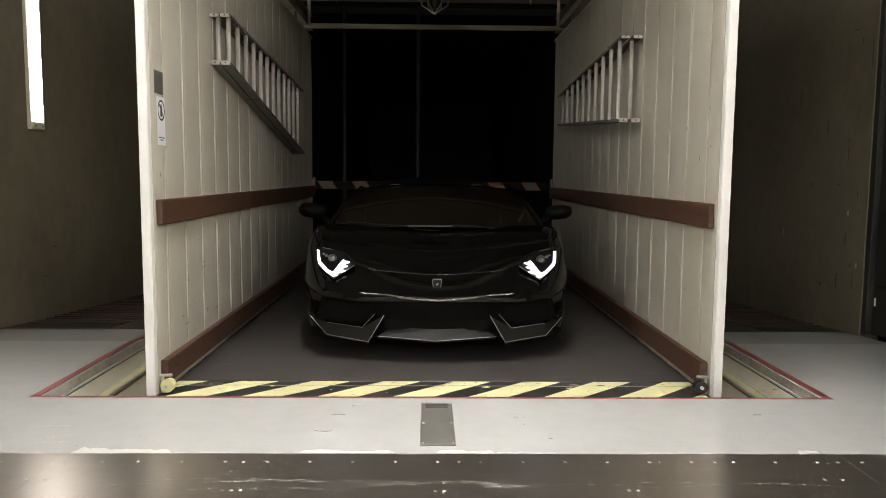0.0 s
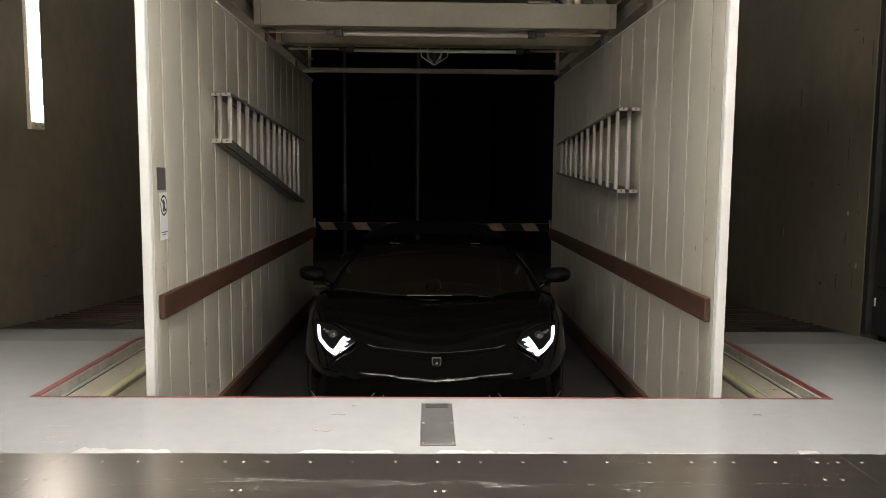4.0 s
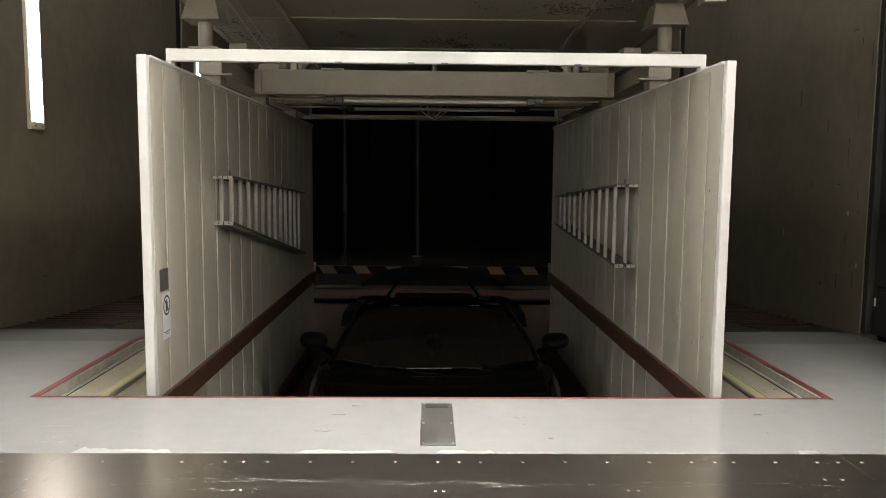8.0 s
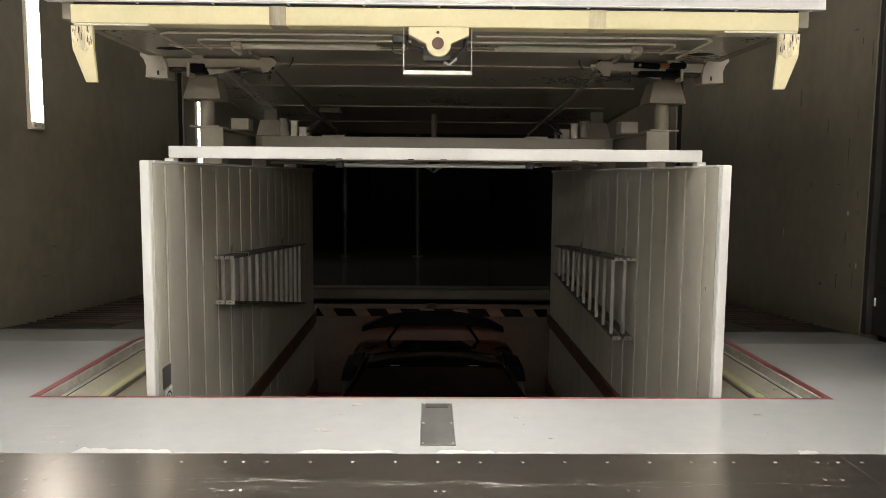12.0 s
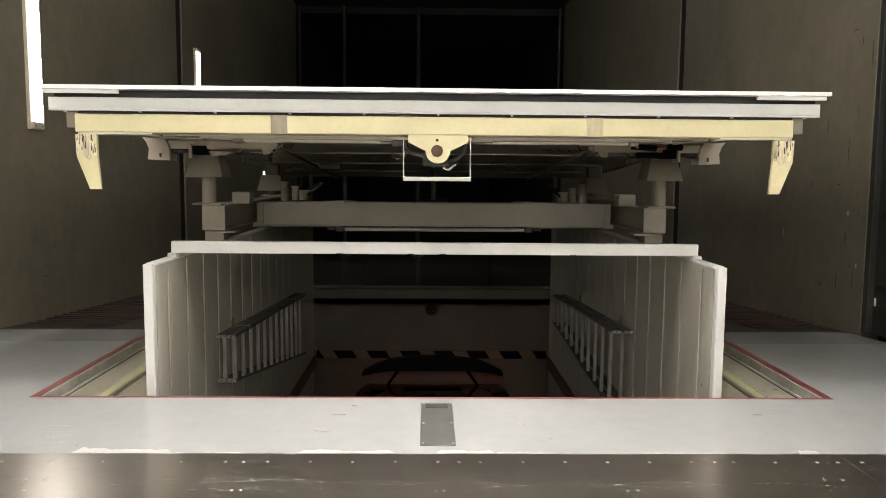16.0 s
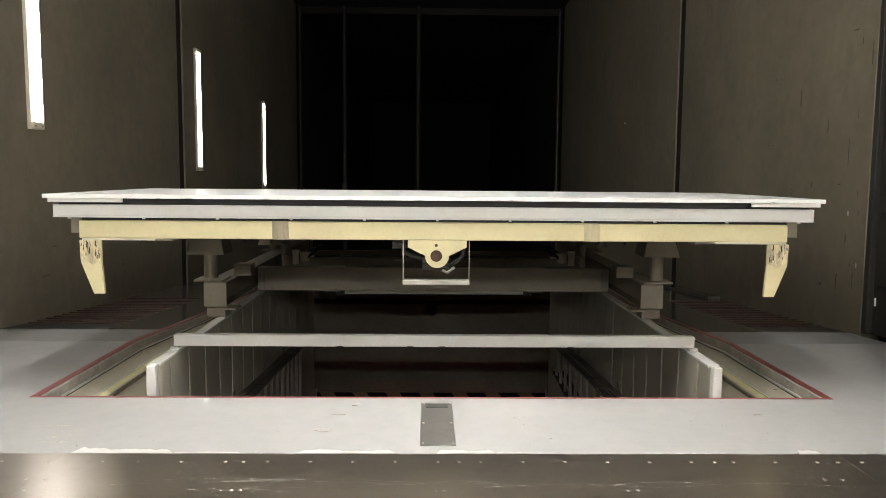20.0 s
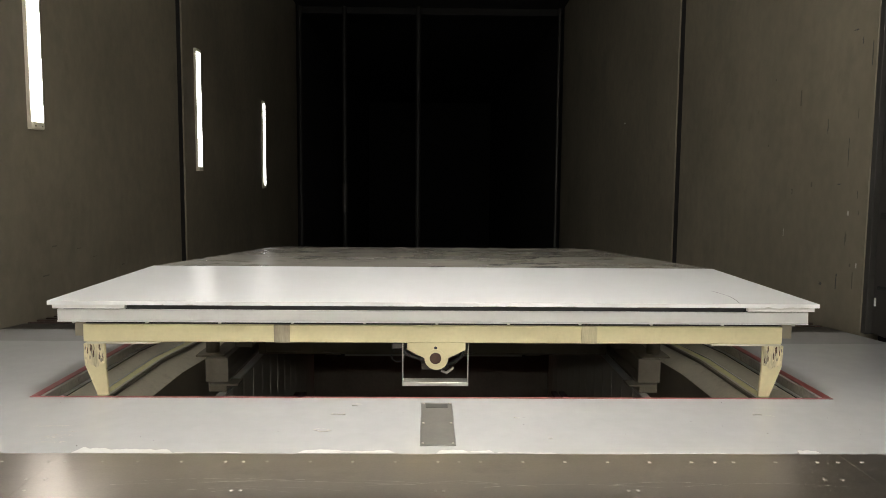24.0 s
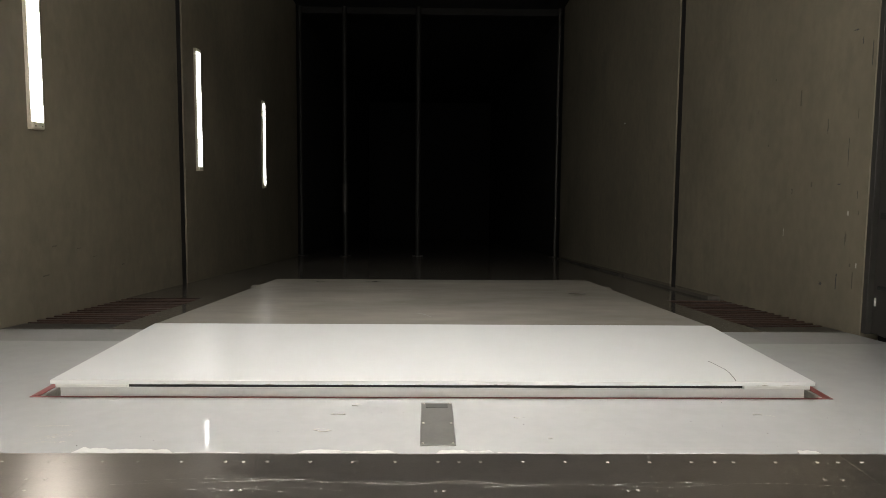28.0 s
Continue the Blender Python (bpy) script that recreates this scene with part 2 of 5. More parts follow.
def piece(name, mesh, parent, place):
    ob = new(name, mesh)
    ob.parent = parent
    ob.matrix_basis = place
    return ob


def thing(name, place, label, category, group="", kind=""):
    ob = new(name)
    ob.matrix_basis = place
    ob.empty_display_size = 0.2
    return tagged(ob, label, category, group, kind)


G = Geo

# ---- the large structure: floor, pit, tunnel ----
GL0, GL1 = WALL_L, -2.72      # drain gratings beside the pit
GR0, GR1 = 2.88, WALL_R
GY0, GY1 = 6.28, 8.93


def build_floor():
    xs = [WALL_L, GL1, PIT_L, PIT_R, GR0, WALL_R]
    ys = [-16.0, 3.338, FRONT, FOLD, GY0, GY1, PIT_B, END, 45.0]
    g, far = G(), G()
    for i in range(len(xs) - 1):
        for j in range(len(ys) - 1):
            if i == 2 and FRONT <= ys[j] < PIT_B:
                continue
            if i in (0, 4) and ys[j] == GY0:
                continue
            if ys[j] < 3.3:
                continue
            a, b, c, d = xs[i], xs[i + 1], ys[j], ys[j + 1]
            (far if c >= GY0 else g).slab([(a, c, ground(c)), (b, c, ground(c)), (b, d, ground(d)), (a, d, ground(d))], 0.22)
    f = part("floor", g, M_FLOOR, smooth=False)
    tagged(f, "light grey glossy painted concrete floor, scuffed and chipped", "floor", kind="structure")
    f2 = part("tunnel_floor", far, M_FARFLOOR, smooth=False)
    tagged(f2, "dusty concrete floor deeper in the tunnel, darkened for missing light", "floor", kind="structure")
    # bright worn patches along the edge of the steel sheet, and small chips
    rnd = random.Random(4)
    for x0, x1, deep in ((-1.63, -1.17, 0.085), (-1.17, -0.85, 0.02), (-0.60, -0.14, 0.05), (0.04, 0.31, 0.06), (-2.3, -2.05, 0.05), (1.73, 1.83, 0.05), (0.31, 0.60, 0.018), (1.0, 1.4, 0.014)):
        n = 36
        low = [(x0 + (x1 - x0) * i / n, 3.340) for i in range(n + 1)]
        up = [(x, y + deep * max(0.15, 0.66 + 0.40 * noise.noise(Vector((x * 7.0, deep * 50, 0))) + 0.34 * noise.noise(Vector((x * 29.0, 3.0, 0)))) * min(1.0, 16 * i / n + 0.1, 12 * (1 - i / n) + 0.1)) for i, (x, y) in enumerate(low)]
        part("patch_rim", G().prism([(a, b + 0.001) for a, b in low] + [(a, b + 0.005) for a, b in up[::-1]], 0.0003, 0.0018, "z"), M_CURB, f, "dark rim of peeled paint")
        part("bare_patch", G().prism(low + up[::-1], 0.0005, 0.003, "z"), M_CHIP, f, "white bare patch where paint has peeled")
    for x, y, r in ((-0.53, 3.66, 0.05), (-0.48, 3.92, 0.04), (-1.78, 4.18, 0.04), (0.47, 3.86, 0.018), (1.78, 3.92, 0.03), (-0.41, 4.06, 0.016), (2.1, 4.4, 0.015), (0.6, 3.55, 0.012)):
        ring = [(x + r * (0.5 + 0.8 * rnd.random()) * math.cos(a * 0.6283), y + 0.45 * r * (0.5 + 0.8 * rnd.random()) * math.sin(a * 0.6283)) for a in range(10)]
        part("chip_fill", G().prism([(x + (p - x) * 0.72, y + (q - y) * 0.72 + 0.002) for p, q in ring], 0.0006, 0.0032, "z"), M_FLOOR, f)
        part("paint_chip", G().prism(ring, 0.0005, 0.0025, "z"), M_CURB, f, "chipped floor paint")
    # smeared arcs beside the pit, and loose grit
    for x, y, w2, h, turn in ((-1.86, 3.50, 0.10, 0.055, 0.5), (-1.80, 3.55, 0.07, 0.04, 0.3), (-1.84, 3.46, 0.13, 0.03, 0.2), (-1.91, 3.70, 0.11, 0.02, 0.15), (-1.78, 3.62, 0.05, 0.02, 0.4), (-0.40, 4.08, 0.03, 0.012, 0.1), (1.80, 3.90, 0.035, 0.02, -0.5), (1.84, 3.88, 0.02, 0.03, -0.3)):
        g = G()
        for k in range(3):
            n, q = 14, 1.0 - 0.28 * k
            pts = [(x + q * w2 * math.cos(0.2 + 2.4 * i / n) + 0.01 * k, y + q * h * math.sin(0.2 + 2.4 * i / n) + turn * q * w2 * math.cos(0.2 + 2.4 * i / n) * 0.5) for i in range(n + 1)]
            for i in range(n):
                if rnd.random() < 0.7:
                    (a, b), (c, d) = pts[i], pts[i + 1]
                    t = 0.002 + 0.004 * rnd.random()
                    g.put([(a, b, 0.0011), (c, d, 0.0011), (c, d + t, 0.0011), (a, b + t, 0.0011)], [(0, 1, 2, 3)])
        part("smear", g, M_CURB, f, "dirty smeared arc on the floor paint", smooth=False)
    for k in range(36):
        x, y = -2.6 + 5.4 * rnd.random(), 3.36 + 0.8 * rnd.random()
        r = 0.001 + 0.0022 * rnd.random() ** 3
        part("grit", G().put([(x - r, y, 0.0008), (x + r * 0.6, y - r, 0.0008), (x + r, y + r * 0.5, 0.0008), (x, y, 0.0008 + r)], [(0, 1, 3), (1, 2, 3), (2, 0, 3)]), M_SIGNG, f, smooth=False)
    # the steel sheets underfoot
    for x0, x1 in ((WALL_L, -1.6556), (-1.655, 1.90), (1.9006, WALL_R)):
        p = part("steel_floor_sheet", G().box((x0, -16, -0.2), (x1, 3.334, 0.004), 0), M_STEEL)
        tagged(p, "dark worn steel floor sheet with countersunk bolts and long scratches", "floor plate", kind="structure")
    head = mesh_of("bolt", G().cyl((0, 0, 0), (0, 0, 0.003), 0.0076, 10, 0.0066), M_BOLT)
    bolts = [(-1.675 + 0.0, 3.233), (-1.605, 3.233), (-1.44, 3.234), (-1.284, 3.234), (-1.093, 3.235), (-0.90, 3.235), (-0.819, 3.235),
             (-0.714, 3.236), (-0.524, 3.236)] + [(-0.335 + 0.19 * i, 3.236) for i in range(12)]
    bolts += [(1.85, 3.236), (1.96, 3.236), (-1.88, 3.233), (0.14, 3.236), (1.29, 3.236)]
    bolts += [(-1.672, 3.043), (-1.596, 3.043), (-0.794, 2.931), (-0.758, 2.931), (0.032, 2.926), (0.066, 2.926), (0.82, 2.93), (0.86, 2.93), (1.688, 3.041), (1.763, 3.041), (-1.62, 2.93)]
    holder = bpy.data.objects["steel_floor_sheet.001"]
    for x, y in bolts:
        piece("bolt", head, holder, pose(x, y, 0.0035))
    rnd = random.Random(9)
    for x0, x1, y in ((-1.30, -0.05, 2.982), (-0.30, 0.45, 2.965), (0.2, 1.0, 2.950), (-0.95, 0.0, 3.000), (1.05, 1.75, 2.962), (-1.0, -0.35, 2.925), (-1.25, -0.5, 3.012), (-0.05, 0.32, 2.985), (0.75, 1.25, 2.975), (-0.9, -0.55, 2.905)):
        pts = [(x0 + (x1 - x0) * i / 24, y + 0.035 * math.sin(math.pi * i / 24) + 0.004 * rnd.random()) for i in range(25)]
        g = G()
        for i in range(24):
            if rnd.random() < 0.85:
                (a, b), (c, d) = pts[i], pts[i + 1]
                w = 0.0012 + 0.0035 * rnd.random() ** 3
                g.put([(a, b, 0.0052), (c, d, 0.0052), (c, d + w, 0.0052), (a, b + w, 0.0052)], [(0, 1, 2, 3)])
        part("scratch", g, M_SCRATCH, holder, "bright scratch in the steel", smooth=False)
    cover = thing("floor_cover_plate", pose(0.048, 3.77, 0), "narrow grey steel cover plate screwed to the painted floor", "cover plate")
    part("plate", G().box((-0.086, -0.33, 0.0), (0.086, 0.33, 0.007), 0.003), M_PLATE, cover)
    part("name_tag", G().box((-0.06, 0.235, 0.007), (0.06, 0.30, 0.009), 0.001), M_SIGNG, cover, "small blank metal tag")
    for x in (-0.072, 0.072):
        for y in (-0.31, -0.02, 0.31):
            part("screw", G().cyl((x, y, 0.006), (x, y, 0.0095), 0.007, 8), M_BOLT, cover)
    # pit below the floor
    deep = -7.5
    pit = part("pit_wall", G().box((PIT_L - 0.3, PIT_B, deep), (PIT_R + 0.3, PIT_B + 0.3, ground(PIT_B) - 0.002), 0), M_PITCONC, smooth=False)
    tagged(pit, "bare concrete back wall of the lift pit", "wall", kind="structure")
    for a, b in (((PIT_L - 0.3, FRONT - 0.3, deep), (PIT_R + 0.3, FRONT - 0.002, -0.222)), ((PIT_L - 0.3, FRONT, deep), (PIT_L - 0.002, PIT_B, -0.60)),
                 ((PIT_R + 0.002, FRONT, deep), (PIT_R + 0.3, PIT_B, -0.60)), ((PIT_L - 0.3, FRONT - 0.3, deep - 0.2), (PIT_R + 0.3, PIT_B + 0.3, deep))):
        w = part("pit_wall", G().box(a, b, 0), M_PITCONC, smooth=False)
        tagged(w, "bare concrete wall of the lift pit", "wall", kind="structure")
    part("edge_beam", G().box((PIT_L, PIT_B - 0.03, ground(PIT_B) - 0.14), (PIT_R, PIT_B - 0.001, ground(PIT_B) - 0.01), 0.004), M_PITCONC, pit, "grimy concrete edge beam")
    part("joint", G().box((PIT_L, PIT_B - 0.006, ground(PIT_B) - 0.165), (PIT_R, PIT_B - 0.001, ground(PIT_B) - 0.141), 0), M_GAP, pit, "dark joint", smooth=False)
    port = thing("wall_port", pose(0.04, PIT_B - 0.01, -0.60), "round dark port in the concrete pit wall", "port")
    part("ring", G().cyl((0, 0.0, 0), (0, -0.03, 0), 0.10, 24, 0.09), M_DOOR, port)
    part("bore", G().cyl((0, -0.031, 0), (0, -0.034, 0), 0.075, 24), M_GAP, port)


def fold_line(x, z, w, h, y0, y1):
    """A bar along the pit edge that follows the fold in the floor: x to x+w, z to z+h below the floor level."""
    g = G()
    ys = [y0, FOLD - 0.25, FOLD, FOLD + 0.3, y1]
    dz = [ground(y) for y in ys]
    rows = []
    for y, d in zip(ys, dz):
        rows.append([(x, y, z + d), (x + w, y, z + d), (x + w, y, z + h + d), (x, y, z + h + d), (x, y, z + d)])
    g.sheet(rows)
    n = len(g.v)
    g.f += [(0, 1, 2, 3), (n - 5, n - 4, n - 3, n - 2)]
    return g


def sloped_strip(pa, pb, thick, y0, y1):
    """A tilted plate along the pit: from (x, z) pa to pb across, following the fold."""
    ys = [y0, FOLD - 0.25, FOLD, FOLD + 0.3, y1]
    dz = [ground(y) for y in ys]
    rows = []
    for y, d in zip(ys, dz):
        rows.append([(pa[0], y, pa[1] + d), (pb[0], y, pb[1] + d), (pb[0], y, pb[1] + d - thick), (pa[0], y, pa[1] + d - thick), (pa[0], y, pa[1] + d)])
    g = G().sheet(rows)
    n = len(g.v)
    g.f += [(0, 1, 2, 3), (n - 5, n - 4, n - 3, n - 2)]
    return g


def build_pit_edges():
    for side, px in ((-1, PIT_L), (1, PIT_R)):
        s = -side   # towards the middle
        curb = thing("pit_edge_frame", pose(px, FRONT, 0), "stepped cream steel pit edge with a worn red line", "pit edge", "pit edge frames")
        y0, y1 = 0.004, PIT_B - FRONT - 0.01

        def fl(x, z, w, h):
            g = fold_line(min(x, x + w * s), z, w, h, FRONT + y0, FRONT + y1)
            g.v = [(p[0], p[1] - FRONT, p[2]) for p in g.v]
            return g

        def ss(pa, pb, t):
            g = sloped_strip(pa, pb, t, FRONT + y0, FRONT + y1)
            g.v = [(p[0], p[1] - FRONT, p[2]) for p in g.v]
            return g
        part("red_line", fl(-0.047 * s, 0.001, 0.046, 0.003), M_RED, curb, "worn red painted line")
        part("curb", fl(0.0, -0.062, 0.010, 0.058), M_CURB, curb, "grubby grey concrete curb")
        part("white_edge", fl(0.0, -0.074, 0.024, 0.011), M_WHITE, curb, "white painted edge")
        # black strip drawn as the shaded gap below the white edge
        part("joint", ss((0.0245 * s, -0.073), (0.0275 * s, -0.0745), 0.006), M_GAP, curb, "dark joint")
        part("channel", ss((0.025 * s, -0.076), (0.118 * s, -0.130), 0.02), M_CREAM, curb, "cream painted steel channel")
        # thin white and cream lines stand for highlights along the rail
        part("rail_edge", ss((0.119 * s, -0.122), (0.126 * s, -0.122), 0.012), M_WHITE, curb, "bright line put in as a rail highlight")
        part("guide_rail", ss((0.127 * s, -0.128), (0.168 * s, -0.138), 0.02), M_HAZY, curb, "pale yellow guide rail")
        part("rail_edge", ss((0.169 * s, -0.134), (0.185 * s, -0.136), 0.012), M_CREAM, curb, "bright line put in as a rail highlight")
        part("rail_lip", fl(0.186 * s, -0.180, 0.008, 0.033), M_GREYM, curb)
        part("lower_channel", ss((0.194 * s, -0.165), (0.34 * s, -0.24), 0.03), M_CREAM, curb, "grimy cream steel channel")
        part("lower_flange", ss((0.34 * s, -0.245), (0.36 * s, -0.65), 0.03), M_GREYM, curb)
        for k in (0.5, 1.6, 2.9, 4.2):
            part("bracket", G().box((0.24 * s, k, ground(FRONT + k) - 0.45), (0.30 * s, k + 0.09, ground(FRONT + k) - 0.33)), M_GREYM, curb, "small rusty bracket")
    bar = part("pit_front_line", G().box((PIT_L - 0.05, FRONT - 0.018, 0.0008), (PIT_R + 0.05, FRONT + 0.002, 0.0035), 0.001), M_RED)
    tagged(bar, "thin red painted line along the pit's front edge", "painted line", kind="structure")


def build_tunnel():
    wl = part("wall_left", G().box((WALL_L - 0.4, -16, -2.6), (WALL_L - 0.09, 45, 6.9), 0), M_GAP, smooth=False)
    tagged(wl, "dark joint core of the concrete tunnel wall", "wall", kind="structure")
    wr = part("wall_right", G().box((WALL_R + 0.16, -16, -2.6), (WALL_R + 0.4, 45, 6.9), 0), M_GAP, smooth=False)
    tagged(wr, "dark joint core of the concrete tunnel wall", "wall", kind="structure")
    for y0, y1 in ((-16, 2.0), (2.03, 10.93), (11.16, END)):
        part("concrete_panel", G().box((WALL_L - 0.09, y0, -2.5), (WALL_L, y1, 6.8), 0.012), M_CONC, wl, "stained grey-brown concrete wall panel")
    for y0, y1 in ((-16, 4.55), (6.09, 10.79), (11.02, END)):
        part("concrete_panel", G().box((WALL_R, y0, -2.5), (WALL_R + 0.16, y1, 6.8), 0.012), M_CONC, wr, "stained grey-brown concrete wall panel")
    part("joint_strip", G().box((WALL_R + 0.02, 10.795, -2.4), (WALL_R + 0.12, 11.015, 6.7), 0), M_GAP, wr, "black rubber joint strip", smooth=False)
    part("joint_strip", G().box((WALL_L - 0.08, 10.935, -2.4), (WALL_L - 0.02, 11.155, 6.7), 0), M_GAP, wl, "black rubber joint strip", smooth=False)
    rnd = random.Random(31)
    for k in range(14):
        y, z = 6.2 + 2.2 * rnd.random() ** 1.6, 0.3 + 2.0 * rnd.random()
        h, w2 = 0.02 + 0.14 * rnd.random() ** 2, 0.006 + 0.02 * rnd.random()
        part("scrape", G().box((WALL_R - 0.0012, y, z), (WALL_R - 0.0002, y + w2, z + h), 0), M_PITCONC if k % 5 else M_CURB, wr, "small scrape in the concrete", smooth=False)
    for k in range(5):
        y, z = 6.8 + 2.0 * rnd.random(), 0.1 + 0.5 * rnd.random()
        part("scrape", G().box((WALL_L + 0.0002, y, z), (WALL_L + 0.0012, y + 0.03 + 0.1 * rnd.random(), z + 0.006 + 0.01 * rnd.random()), 0), M_PITCONC, wl, "small scrape in the concrete", smooth=False)
    for y, z, w2, h in ((6.78, 1.68, 0.022, 0.13), (6.42, 1.38, 0.016, 0.24), (6.30, 2.39, 0.022, 0.06), (6.25, 1.11, 0.015, 0.06), (6.52, 1.22, 0.10, 0.012), (7.39, 1.12, 0.03, 0.05), (6.38, 2.52, 0.12, 0.014), (6.15, 2.2, 0.02, 0.2), (6.75, 0.30, 0.09, 0.03), (6.5, 0.30, 0.03, 0.14), (6.4, 0.70, 0.01, 0.12)):
        n = 9
        left = [(y + 0.35 * w2 * noise.noise(Vector((i * 0.9, y * 7, 0))), z + h * i / n) for i in range(n + 1)]
        right = [(y + w2 * (0.45 + 0.6 * noise.noise(Vector((i * 0.9, y * 7, 5)))), z + h * i / n) for i in range(n + 1)]
        part("scrape", G().prism(left + right[::-1], WALL_R - 0.0014, WALL_R - 0.0002, "x"), M_DOOR, wr, "dark scrape in the concrete", smooth=False)
    part("screw", G().cyl((WALL_R, 13.9, 2.25), (WALL_R - 0.02, 13.9, 2.25), 0.012, 10), M_WHITE, wr, "bright screw head")
    # the dark end of the tunnel, its shade put into near-black concrete
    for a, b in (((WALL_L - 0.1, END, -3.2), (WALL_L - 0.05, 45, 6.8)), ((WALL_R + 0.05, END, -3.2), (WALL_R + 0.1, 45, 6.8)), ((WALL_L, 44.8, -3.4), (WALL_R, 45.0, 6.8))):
        w = part("wall_far", G().box(a, b, 0), M_SHADECONC, smooth=False)
        tagged(w, "concrete wall deep in the tunnel, coloured near black as shade", "wall", kind="structure")
    w = part("wall_back", G().box((WALL_L - 0.4, -16.3, -0.5), (WALL_R + 0.4, -16, 6.9), 0), M_CONC, smooth=False)
    tagged(w, "plain concrete wall behind the lift hall", "wall", kind="structure")
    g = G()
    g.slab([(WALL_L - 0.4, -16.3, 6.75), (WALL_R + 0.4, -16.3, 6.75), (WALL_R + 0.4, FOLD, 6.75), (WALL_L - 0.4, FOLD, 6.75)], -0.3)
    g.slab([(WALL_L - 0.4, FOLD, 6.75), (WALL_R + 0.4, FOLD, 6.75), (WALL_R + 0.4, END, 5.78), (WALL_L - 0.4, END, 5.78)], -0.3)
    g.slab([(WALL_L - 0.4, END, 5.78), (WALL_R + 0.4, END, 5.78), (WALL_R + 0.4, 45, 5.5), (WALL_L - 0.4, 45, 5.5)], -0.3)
    c = part("ceiling", g, M_SHADECONC, smooth=False)
    tagged(c, "bare concrete tunnel ceiling, coloured near black as shade", "ceiling", kind="structure")
    # three posts are coloured near black for the missing light there
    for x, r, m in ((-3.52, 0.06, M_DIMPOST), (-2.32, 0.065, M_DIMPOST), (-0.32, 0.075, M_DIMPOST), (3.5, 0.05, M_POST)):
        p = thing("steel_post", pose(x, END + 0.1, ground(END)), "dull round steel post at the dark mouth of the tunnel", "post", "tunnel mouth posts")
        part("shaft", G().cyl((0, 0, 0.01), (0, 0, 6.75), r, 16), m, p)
        part("foot", G().box((-0.14, -0.14, 0.0), (0.14, 0.14, 0.02)), M_POST, p)
        if abs(x + 2.32) < 0.01:
            part("sleeve", G().cyl((0, 0, 1.23), (0, 0, 2.0), r + 0.015, 16), M_POST, p, "dull metal sleeve")
    beam = thing("portal_beam", pose(0, END + 0.25, 5.7), "steel beam across the tunnel mouth, coloured near black as shade", "beam")
    part("web", G().box((-3.6, -0.12, -0.12), (3.6, 0.12, 0.06)), M_SHADECONC, beam)
    # low kerb along the foot of the wall
    y0, y1 = 9.1, END
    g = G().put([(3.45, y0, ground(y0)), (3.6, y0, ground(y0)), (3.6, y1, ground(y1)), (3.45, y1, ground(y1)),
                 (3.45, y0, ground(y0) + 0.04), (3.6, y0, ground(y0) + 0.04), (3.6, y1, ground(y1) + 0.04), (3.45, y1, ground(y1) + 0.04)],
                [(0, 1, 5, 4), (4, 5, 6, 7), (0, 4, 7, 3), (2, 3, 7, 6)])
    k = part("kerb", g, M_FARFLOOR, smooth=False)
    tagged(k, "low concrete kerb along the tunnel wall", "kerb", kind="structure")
    # dark steel door beside the lift
    d = thing("door_1", pose(WALL_R, 5.32, 0), "dark grey steel door with a lever handle, closed", "door", kind="structure")
    part("door_leaf", G().box((0.05, -0.70, 0.01), (0.10, 0.70, 2.25), 0.004), M_DOOR, d)
    part("door_frame", G().box((0.0, 0.70, 0.0), (0.16, 0.765, 3.2), 0.004), M_DOOR, d)
    part("door_frame", G().box((0.0, -0.765, 0.0), (0.16, -0.70, 3.2), 0.004), M_DOOR, d)
    part("overpanel", G().box((0.04, -0.70, 2.26), (0.12, 0.70, 6.8), 0.004), M_DOOR, d)
    part("push_bar", G().box((0.0, -0.6, 0.95), (0.05, 0.6, 1.01), 0.01), M_RUBBER, d, "black push bar")
    part("push_bar", G().box((0.01, -0.6, 0.38), (0.05, 0.6, 0.42), 0.01), M_RUBBER, d, "black lower bar")
    part("door_handle", G().box((0.038, 0.655, 0.24), (0.049, 0.668, 0.31), 0.002), M_WHITE, d, "small white latch")


def build_gratings():
    for x0, x1 in ((GL0, GL1), (GR0, GR1)):
        tr = thing("drain_grating", pose((x0 + x1) / 2, (GY0 + GY1) / 2, ground((GY0 + GY1) / 2), -3.75), "rusty dark steel drain grating set in the floor", "grating", "drain gratings")
        w, h = (x1 - x0) / 2, (GY1 - GY0) / 2
        g = G().box((-w, -h, -0.42), (w, h, -0.40), 0).box((-w, -h - 0.02, -0.4), (w, -h, -0.03), 0).box((-w, h, -0.4), (w, h + 0.02, -0.03), 0)
        part("trench", g.box((-w - 0.02, -h, -0.4), (-w, h, -0.03), 0).box((w, -h, -0.4), (w + 0.02, h, -0.03), 0), M_GAP, tr, "dark drain trench", smooth=False)
        part("cover_strip", G().box((-w, -h, -0.03), (w, -h + 0.34, 0.0), 0.004), M_DOOR, tr, "plain dark cover strip")
        mesh = mesh_of("grating_bar", G().box((-w, -0.022, -0.03), (w, 0.022, 0.002), 0.004), M_GRATE)
        n = 15
        for i in range(n):
            piece("grating_bar", mesh, tr, pose(0, -h + 0.43 + (2 * h - 0.45) * i / (n - 1), 0))
        for x in (-w + 0.02, w - 0.02, 0):
            part("bearer", G().box((x - 0.012, -h, -0.08), (x + 0.012, h, -0.031), 0.002), M_DOOR, tr)


